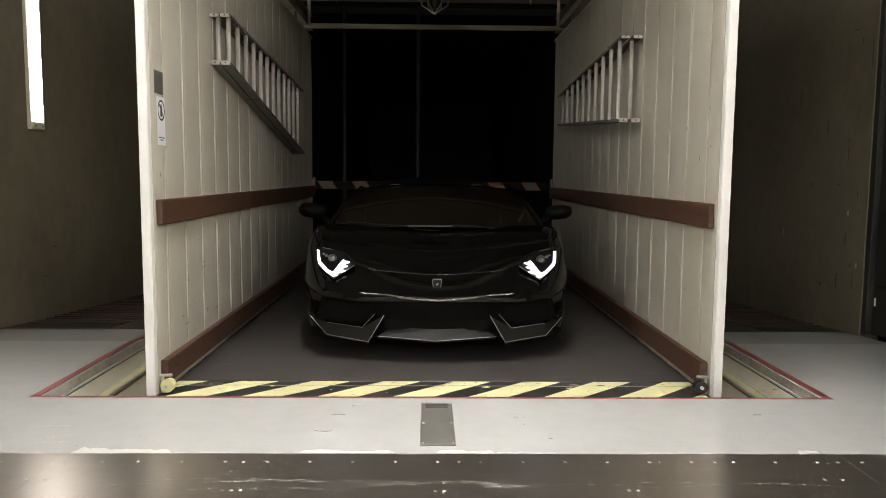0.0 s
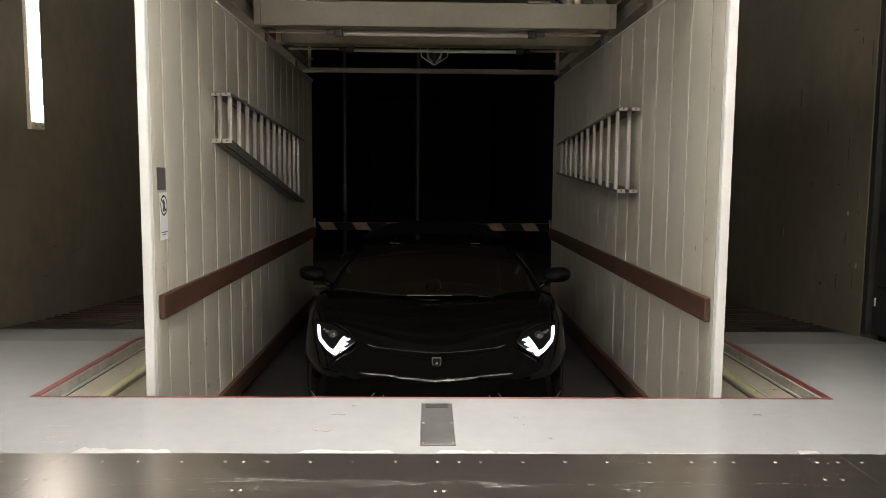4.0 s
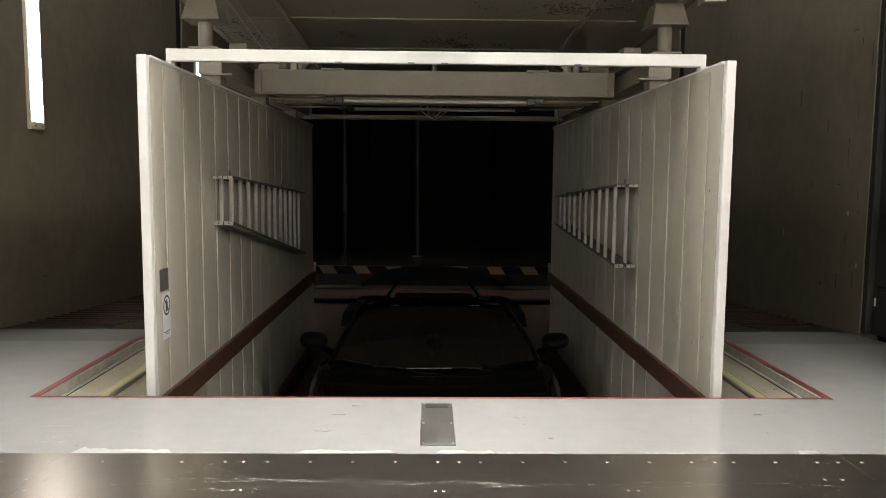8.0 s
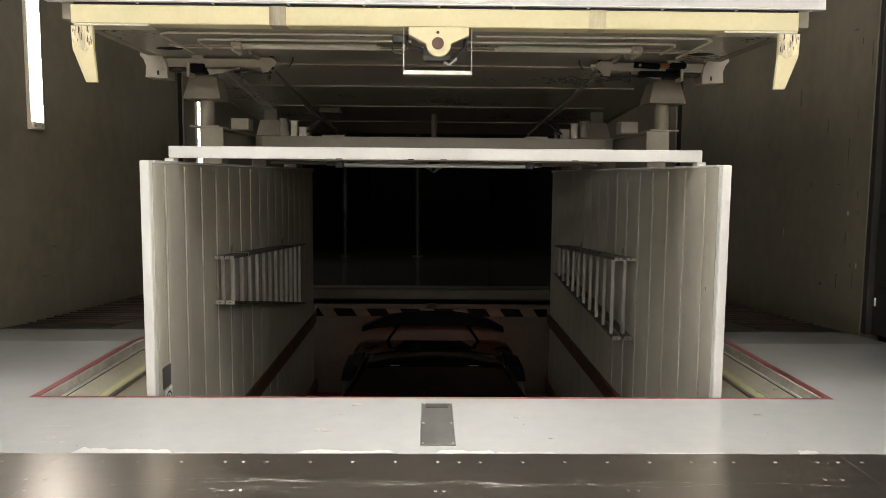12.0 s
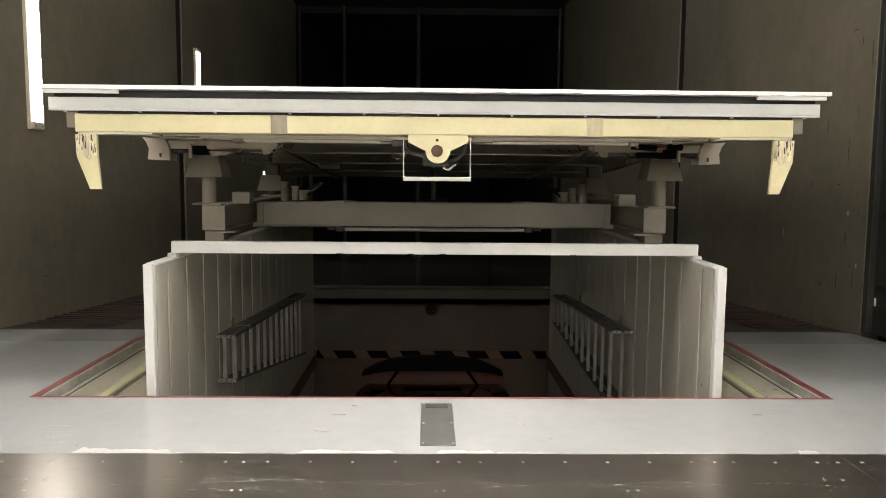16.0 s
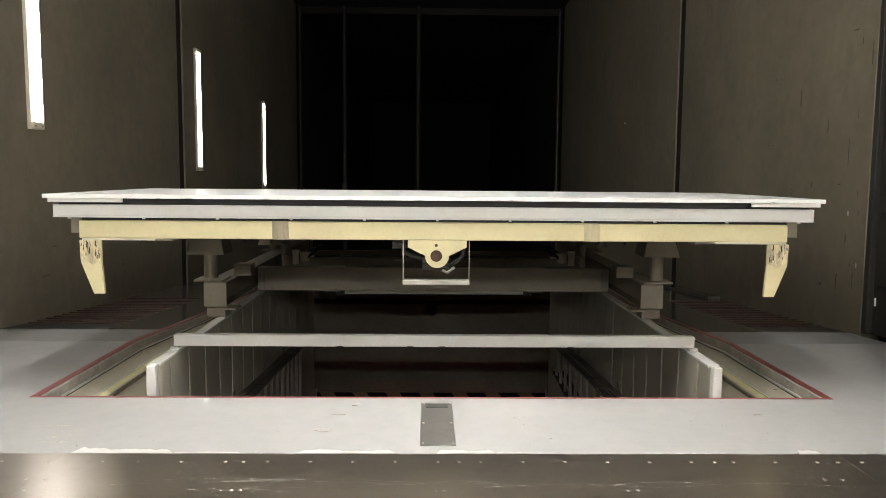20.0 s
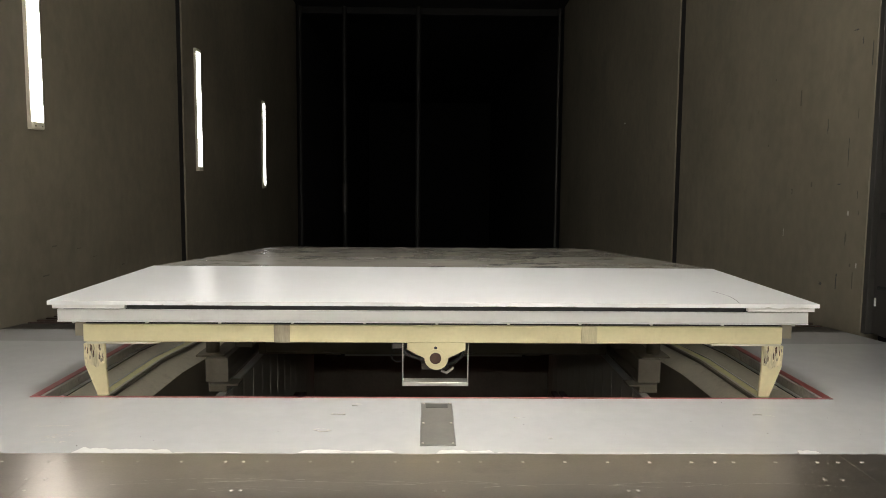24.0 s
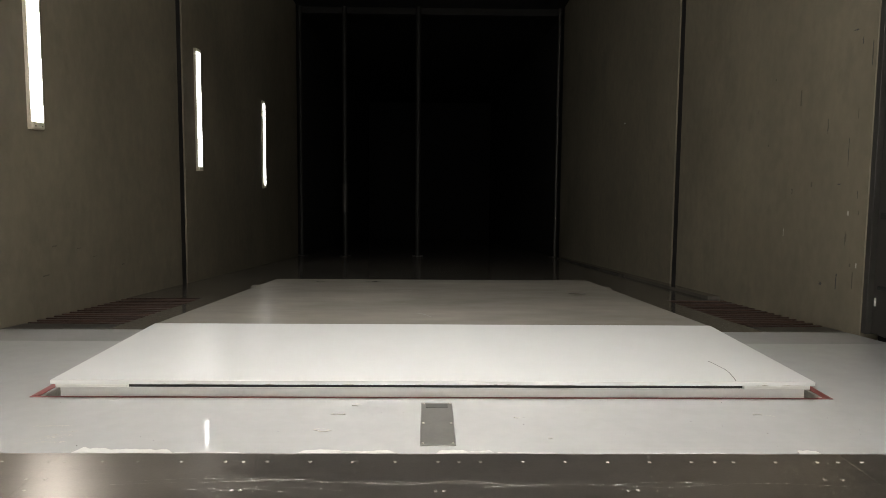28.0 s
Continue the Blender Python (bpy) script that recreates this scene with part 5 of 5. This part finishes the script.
def build_car():
    car = thing("sports_car", pose(0.057, 4.995, -0.014), "low black sports car with lit headlights standing on the lift deck", "car")
    rows = []
    for y, w, zb, zm, zf, zc in car_rows():
        half = [(0.0, zb), (w * 0.86, zb), (w * 0.975, zb + min(0.06, (zm - zb) * 0.3)), (w, zb + (zm - zb) * 0.75), (w * 0.995, zm + 0.02), (w * 0.965, zm + (zf - zm) * 0.72), (w * 0.915, zf - 0.012), (w * 0.84, zf),
                (w * 0.68, zc + (zf - zc) * 0.75), (w * 0.45, zc + (zf - zc) * 0.25 + 0.004), (w * 0.2, zc), (0.0, zc - 0.004)]
        rows.append([(x, y, z) for x, z in half] + [(-x, y, z) for x, z in half[::-1][1:]])
    g = G().sheet(rows)
    w = len(rows[0])
    g.f += [tuple(range(w - 1)), tuple(range((len(rows) - 1) * w, len(rows) * w - 1))]
    body = part("body", g, M_PAINTBLK, car, "gloss black bodywork", angle=40)
    # bonnet creases and shut lines
    for s in (-1, 1):
        part("bonnet_crease", G().pipe([(s * 0.30, 0.50, 0.702), (s * 0.36, 0.70, 0.778), (s * 0.47, 0.90, 0.846)], 0.009, 6), M_PAINTBLK, body)
        part("bonnet_edge", G().pipe([(0.0, 0.185, 0.599), (s * 0.10, 0.20, 0.601), (s * 0.25, 0.22, 0.609), (s * 0.43, 0.282, 0.617)], 0.0025, 6), M_RIM, body, "dull thin bonnet edge")
        part("bonnet_edge", G().pipe([(s * 0.431, 0.2825, 0.617), (s * 0.50, 0.315, 0.628), (s * 0.578, 0.362, 0.648)], 0.0035, 6), M_GLINTEDGE, body, "bright metal end of the bonnet edge, put in as a glint")
        part("nose_edge", G().pipe([(0.0, -0.020, 0.452), (s * 0.095, -0.010, 0.457), (s * 0.205, 0.0, 0.466), (s * 0.321, 0.012, 0.480), (s * 0.42, 0.028, 0.486), (s * 0.53, 0.052, 0.486)], 0.008, 8), M_GLINTEDGE, body, "thin bright metal nose edge, put in for glints")
    # front end: bumper face, intakes, blades and splitter
    part("bumper_face", G().sheet([[(-0.46, 0.05, 0.478), (-0.2, 0.005, 0.464), (0.0, -0.008, 0.452), (0.2, 0.005, 0.464), (0.46, 0.05, 0.478)],
                                  [(-0.40, 0.08, 0.31), (-0.2, 0.05, 0.30), (0.0, 0.045, 0.295), (0.2, 0.05, 0.30), (0.40, 0.08, 0.31)]]), M_CARDARK, car, "matt dark bumper face")
    part("grille_mouth", G().prism([(-0.38, 0.31), (0.38, 0.31), (0.34, 0.235), (-0.34, 0.235)], 0.07, 0.16, "y"), M_CARDARK, car, smooth=False)
    spl = part("splitter", G().put([(-0.407, 0.06, 0.190), (0.0, -0.03, 0.176), (0.407, 0.06, 0.190), (0.324, 0.10, 0.243), (0.0, 0.03, 0.247), (-0.324, 0.10, 0.243),
                                   (-0.40, 0.10, 0.165), (0.0, 0.02, 0.150), (0.40, 0.10, 0.165)],
                                  [(0, 1, 4, 5), (1, 2, 3, 4), (0, 6, 7, 1), (1, 7, 8, 2)]), M_CARBON, car, "satin grey carbon splitter", smooth=False)
    part("undertray", G().box((-0.80, 0.30, 0.13), (0.80, 0.95, 0.43), 0.02), M_CARDARK, car, "matt black undertray")
    for s in (-1, 1):
        part("edge_line", G().pipe([(s * 0.407, 0.058, 0.191), (0.0, -0.032, 0.177)], 0.003, 6), M_EDGE, spl, "thin silver edge")
        a, b, c, d, e, f = (s * 0.906, 0.32, 0.284), (s * 0.776, 0.22, 0.167), (s * 0.468, 0.04, 0.156), (s * 0.360, 0.02, 0.343), (s * 0.515, 0.10, 0.243), (s * 0.772, 0.25, 0.248)
        low = [(p[0], p[1] + 0.05, p[2] - 0.025) for p in (a, b, c)]
        bl = part("intake_blade", G().put([a, b, c, d, e, f] + low, [(0, 1, 2, 4, 5), (2, 3, 4), (0, 1, 7, 6), (1, 2, 8, 7)]), M_CARBON, car, "satin grey carbon intake blade", smooth=False)
        part("edge_line", G().pipe([a, b, c, d], 0.0032, 6), M_EDGE, bl, "thin silver edge")
        part("inner_edge_line", G().pipe([(s * 0.428, 0.08, 0.341), e, f], 0.0022, 6), M_EDGE, bl, "thin silver edge")
        part("side_intake", G().prism([(s * 0.80, 0.435), (s * 0.42, 0.435), (s * 0.38, 0.33), (s * 0.55, 0.25), (s * 0.82, 0.28)], 0.24, 0.42, "y"), M_CARDARK, car, "deep black air intake", smooth=False)
        part("intake_strut", G().put([(s * 0.765, 0.16, 0.447), (s * 0.80, 0.18, 0.447), (s * 0.845, 0.25, 0.285), (s * 0.80, 0.235, 0.275)], [(0, 1, 2, 3)]), M_CARBON, car, smooth=False)
        part("bumper_corner", G().sheet([[(s * 0.80, 0.18, 0.455), (s * 0.88, 0.29, 0.46), (s * 0.955, 0.55, 0.46), (s * 0.975, 0.72, 0.46)],
                                         [(s * 0.855, 0.25, 0.285), (s * 0.905, 0.34, 0.28), (s * 0.96, 0.56, 0.25), (s * 0.975, 0.70, 0.24)],
                                         [(s * 0.86, 0.36, 0.20), (s * 0.90, 0.42, 0.19), (s * 0.94, 0.58, 0.15), (s * 0.96, 0.68, 0.14)]]), M_PAINTBLK, car, "gloss black bumper corner", angle=60)
        part("cheek", G().sheet([[(s * 0.40, 0.055, 0.470), (s * 0.60, 0.085, 0.462), (s * 0.80, 0.18, 0.455)], [(s * 0.40, 0.075, 0.425), (s * 0.60, 0.11, 0.43), (s * 0.79, 0.20, 0.435)]]), M_PAINTBLK, car, angle=60)

        # headlight
        def lamp_pt(x, z, out=0.035):
            return (s * x, 0.12 + (z - 0.535) * 1.55 - out + max(0.0, x - 0.70) * 0.35, z)
        bowl = [(0.895, 0.765), (0.848, 0.643), (0.720, 0.572), (0.583, 0.653), (0.654, 0.714), (0.752, 0.747)]
        P = [lamp_pt(x, z, 0.020) for x, z in bowl]
        hl = part("headlight", G().put(P + [(p[0], p[1] + 0.06, p[2]) for p in P], [tuple(range(6))] + [(i, (i + 1) % 6, (i + 1) % 6 + 6, i + 6) for i in range(6)]), M_CARDARK, car, "dark headlight bowl", smooth=False)
        led = [(0.876, 0.742), (0.858, 0.739), (0.834, 0.670), (0.765, 0.621), (0.728, 0.612), (0.685, 0.670), (0.667, 0.688), (0.648, 0.674), (0.665, 0.636), (0.698, 0.592), (0.720, 0.586), (0.775, 0.609), (0.843, 0.656), (0.864, 0.693)]
        P = [lamp_pt(*p) for p in led]
        n = len(P)
        quads = [(0, 1, 2, 13), (13, 2, 12), (2, 3, 11, 12), (3, 4, 10, 11), (4, 9, 10), (4, 5, 8, 9), (5, 6, 7, 8)]
        gg = G().put(P + [(p[0], p[1] + 0.012, p[2]) for p in P], quads + [(i, (i + 1) % n, (i + 1) % n + n, i + n) for i in range(n)])
        part("daytime_light", gg, M_DRL, hl, "glowing white light blade", smooth=False)
        for x, z in ((0.664, 0.615), (0.652, 0.641), (0.641, 0.666)):
            q = [lamp_pt(x + 0.012, z - 0.008), lamp_pt(x - 0.024, z + 0.006), lamp_pt(x + 0.004, z + 0.012)]
            part("led_tooth", G().put(q + [(p[0], p[1] + 0.01, p[2]) for p in q], [(0, 1, 2), (5, 4, 3), (0, 1, 4, 3), (1, 2, 5, 4), (2, 0, 3, 5)]), M_DRL, hl, smooth=False)
        q = lamp_pt(0.749, 0.689)
        part("projector", G().cyl((q[0], q[1] + 0.03, q[2]), (q[0], q[1] + 0.005, q[2]), 0.034, 18, 0.030), M_RIM, hl, "dark grey projector lens")
        for ox, oz, rr in ((0.046, 0.018, 0.013), (0.070, 0.028, 0.009)):
            k = lamp_pt(0.749 + ox, 0.689 + oz)
            part("side_reflector", G().cyl((k[0], k[1] + 0.03, k[2]), (k[0], k[1] + 0.004, k[2]), rr * 0.6, 12, rr), M_STILE, hl, "small bright reflector")
        part("projector_glass", G().cyl((q[0], q[1] + 0.004, q[2]), (q[0], q[1] - 0.006, q[2]), 0.020, 18, 0.010), M_STILE, hl)
        part("lamp_brow", G().pipe([lamp_pt(0.895, 0.765, 0.02), lamp_pt(0.752, 0.747, 0.02), lamp_pt(0.654, 0.714, 0.02), lamp_pt(0.583, 0.653, 0.02)], 0.006, 6), M_PAINTBLK, hl)
        part("lamp_lower_edge", G().pipe([lamp_pt(0.720, 0.572, 0.024), lamp_pt(0.66, 0.606, 0.024), lamp_pt(0.583, 0.653, 0.024)], 0.003, 6), M_GLINTEDGE, hl, "bright lower lamp edge")
        # mirror
        # rounded shell, lofted front to back from ovals
        rws = []
        for yk, k in ((1.44, 0.25), (1.46, 0.62), (1.50, 0.90), (1.56, 1.0), (1.63, 1.0), (1.66, 0.93), (1.655, 0.80)):
            rws.append([(s * (1.075 + 0.004 * k + 0.118 * k * math.copysign(abs(math.cos(q)) ** 0.75, math.cos(q))), yk, 0.974 + 0.062 * k * math.copysign(abs(math.sin(q)) ** 0.8, math.sin(q)) + 0.012 * math.cos(q)) for q in [2 * math.pi * i / 20 for i in range(21)]])
        mg = G().sheet(rws)
        mg.f += [tuple(range(20))[::-1], tuple(range(6 * 21, 6 * 21 + 20))]
        mr = part("mirror", mg, M_CARDARK, car, "black wing mirror", angle=50)
        part("mirror_glass", G().prism([(s * (1.079 + 0.085 * math.cos(2 * math.pi * i / 16)), 0.974 + 0.044 * math.sin(2 * math.pi * i / 16)) for i in range(16)], 1.656, 1.660, "y"), M_CARGLASS, mr)
        part("mirror_arm", G().cyl((s * 0.90, 1.56, 0.86), (s * 1.03, 1.55, 0.945), 0.022, 10, 0.028), M_PAINTBLK, mr)
        # wheels
        for yw, r, wd in ((1.02, 0.335, 0.26), (3.72, 0.355, 0.33)):
            wh = part("wheel", G().cyl((s * 0.715, yw, r), (s * 0.985, yw, r), r * 0.66, 28), M_RIM, car, "dark alloy wheel")
            tg = G()
            prof = [(0.70, r * 0.66), (0.70, r * 0.95), (0.73, r), (0.965, r), (0.995, r * 0.95), (0.995, r * 0.66)]
            m = 32
            rws = [[(s * x, yw + q * math.cos(2 * math.pi * i / m), r + q * math.sin(2 * math.pi * i / m)) for x, q in prof] for i in range(m + 1)]
            part("tyre", tg.sheet(rws), M_RUBBER, wh, "black tyre")
            for k in range(5):
                a = k * 2 * math.pi / 5
                part("spoke", G().cyl((s * 0.99, yw, r), (s * 0.985, yw + r * 0.62 * math.cos(a), r + r * 0.62 * math.sin(a)), 0.03, 8), M_RIM, wh)
        # cabin side glass, pillars
        part("side_window", G().put([(s * 0.86, 1.45, 0.875), (s * 0.90, 2.75, 0.925), (s * 0.70, 2.75, 1.115), (s * 0.655, 2.15, 1.165)], [(0, 1, 2, 3)]), M_CARGLASS, car, "dark side window", smooth=False)
        part("roof_pillar", G().pipe([(s * 0.883, 1.12, 0.862), (s * 0.815, 1.6, 1.018), (s * 0.70, 2.12, 1.165), (s * 0.70, 2.78, 1.125), (s * 0.78, 3.5, 0.985)], 0.022, 10), M_PAINTBLK, car)
        part("side_scoop", G().prism([(s * 0.78, 0.88), (s * 0.98, 0.86), (s * 0.95, 1.0), (s * 0.80, 1.03)], 2.75, 3.3, "y"), M_CARDARK, car, smooth=False)
        # tail light and rear wing stay
        part("tail_light", G().prism([(s * 0.42, 0.74), (s * 0.86, 0.77), (s * 0.80, 0.70), (s * 0.48, 0.69)], 4.765, 4.785, "y"), M_TAIL, car, "glowing red tail light", smooth=False)
        part("exhaust", G().cyl((s * 0.10, 4.72, 0.42), (s * 0.10, 4.80, 0.42), 0.055, 16), M_EDGE, car)
    # glazing and roof
    part("windscreen", G().sheet([[(-0.875, 1.14, 0.862), (-0.45, 1.0, 0.872), (0.0, 0.96, 0.88), (0.45, 1.0, 0.872), (0.875, 1.14, 0.862)],
                                  [(-0.805, 1.62, 1.025), (-0.42, 1.55, 1.06), (0.0, 1.52, 1.07), (0.42, 1.55, 1.06), (0.805, 1.62, 1.025)],
                                  [(-0.69, 2.16, 1.165), (-0.36, 2.12, 1.195), (0.0, 2.10, 1.204), (0.36, 2.12, 1.195), (0.69, 2.16, 1.165)]]), M_CARGLASS, car, "dark raked windscreen", angle=60)
    part("roof", G().sheet([[(-0.695, 2.14, 1.165), (-0.36, 2.10, 1.197), (0.0, 2.08, 1.206), (0.36, 2.10, 1.197), (0.695, 2.14, 1.165)],
                            [(-0.69, 2.75, 1.13), (-0.36, 2.75, 1.175), (0.0, 2.75, 1.18), (0.36, 2.75, 1.175), (0.69, 2.75, 1.13)],
                            [(-0.75, 3.6, 0.97), (-0.36, 3.6, 1.04), (0.0, 3.6, 1.05), (0.36, 3.6, 1.04), (0.75, 3.6, 0.97)],
                            [(-0.80, 4.35, 0.90), (-0.36, 4.35, 0.93), (0.0, 4.35, 0.93), (0.36, 4.35, 0.93), (0.80, 4.35, 0.90)]]), M_PAINTBLK, car, "gloss black roof and engine cover", angle=60)
    for k in range(4):
        y, z = 3.0 + 0.28 * k, 1.135 - 0.043 * k
        part("engine_louvre", G().box((-0.42 + 0.02 * k, y, z), (0.42 - 0.02 * k, y + 0.17, z + 0.012), 0.004), M_CARGLASS, car, "black engine cover louvre")
    part("cowl", G().prism([(-0.23, 0.886), (0.128, 0.888), (0.132, 0.893), (-0.235, 0.891)], 0.93, 0.94, "y"), M_EDGE, car, "thin pale strip at the foot of the windscreen")
    part("rear_mirror", G().box((-0.09, 1.95, 1.09), (0.09, 1.98, 1.14), 0.01), M_CARDARK, car)
    for pts in ([(-0.82, 1.12, 0.915), (-0.564, 1.02, 0.902), (-0.235, 0.93, 0.884), (-0.144, 0.89, 0.862), (0.03, 0.88, 0.858)], [(0.10, 0.94, 0.895), (0.241, 0.93, 0.902), (0.449, 0.90, 0.876)]):
        part("wiper", G().pipe(pts, 0.006, 6), M_WIPER, car, "black wiper arm")
    # two pale strips stand for glints on the roof's front edge
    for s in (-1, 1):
        part("roof_trim", G().box((s * 0.38 - 0.045, 2.085, 1.199), (s * 0.38 + 0.045, 2.10, 1.203), 0.002), M_EDGE, car, "small pale strip put on the roof as a glint")
    # badge as a plain shield
    sh = [(-0.031, 0.578), (0.031, 0.578), (0.034, 0.552), (0.022, 0.517), (0.0, 0.505), (-0.022, 0.517), (-0.034, 0.552)]
    bd = part("badge", G().put([(x, 0.095 + (z - 0.50) * 0.5, z) for x, z in sh] + [(x, 0.105 + (z - 0.50) * 0.5, z) for x, z in sh], [tuple(range(7)), tuple(range(13, 6, -1))] + [(i, (i + 1) % 7, (i + 1) % 7 + 7, i + 7) for i in range(7)]), M_CHROME, car, "plain metal shield badge", smooth=False)
    part("field", G().put([(x * 0.86, 0.0935 + (z - 0.50) * 0.5 - 0.0012, 0.548 + (z - 0.548) * 0.86) for x, z in sh], [tuple(range(7))]), M_CARDARK, bd, smooth=False)
    part("emblem", G().put([(-0.006, 0.1065, 0.536), (0.007, 0.1085, 0.538), (0.009, 0.1145, 0.549), (0.0, 0.1165, 0.553), (-0.008, 0.1115, 0.544)], [(0, 1, 2, 3, 4)]), M_CHROME, bd, smooth=False)
    # rear wing
    upper = [(-0.915, 1.060), (-0.75, 1.145), (-0.57, 1.212), (-0.29, 1.247), (0.0, 1.256), (0.29, 1.247), (0.57, 1.212), (0.75, 1.145), (0.915, 1.060)]
    under = [(-0.915, 1.050), (-0.75, 1.092), (-0.57, 1.122), (-0.29, 1.132), (0.0, 1.138), (0.29, 1.132), (0.57, 1.122), (0.75, 1.092), (0.915, 1.050)]
    wg = G().sheet([[(x, 4.48 + 0.05 * abs(x), z - 0.035) for x, z in under], [(x, 4.50 + 0.04 * abs(x), z - 0.03) for x, z in under], [(x, 4.58, z) for x, z in upper], [(x, 4.70 - 0.02 * abs(x), z + 0.004) for x, z in upper],
                    [(x, 4.70 - 0.02 * abs(x), z) for x, z in under], [(x, 4.48 + 0.05 * abs(x), z - 0.035) for x, z in under]])
    wing = part("rear_wing", wg, M_CARDARK, car, "gloss black rear wing", smooth=False)
    for s in (-1, 1):
        part("stay", G().pipe([(s * 0.60, 4.50, 0.87), (s * 0.55, 4.53, 0.95), (s * 0.45, 4.58, 1.08), (s * 0.40, 4.60, 1.13)], 0.018, 8), M_PAINTBLK, wing)
    return car


build_floor()
build_pit_edges()
build_tunnel()
build_gratings()
build_lamps()
lift = build_lift()
ladder_a = build_ladder(-1, 1.22, 4.36, (2.398, 2.205), (2.045, 1.50), (1.567, 1.494), 12, 0.256, 1.31, "worn aluminium double ladder hung level on the cabin wall")
ladder_b = build_ladder(1, 1.63, 4.48, (2.358, 2.19), (1.700, 1.85), (1.545, 1.45), 10, 0.278, 1.80, "worn aluminium double ladder hung tilted on the cabin wall")
car = build_car()


def motions():
    for ob in (lift, ladder_a, ladder_b, car):
        x, y, base = ob.matrix_basis.translation
        walk(ob, [(t, pose(x, y, base + z)) for t, z in DROP])
    sill = [ob for ob in lift.children if ob.name.startswith("hazard_sill")][0]
    walk(sill, [(t, pose(0, HINGE, -0.002, -a)) for t, a in FLAP])


motions()
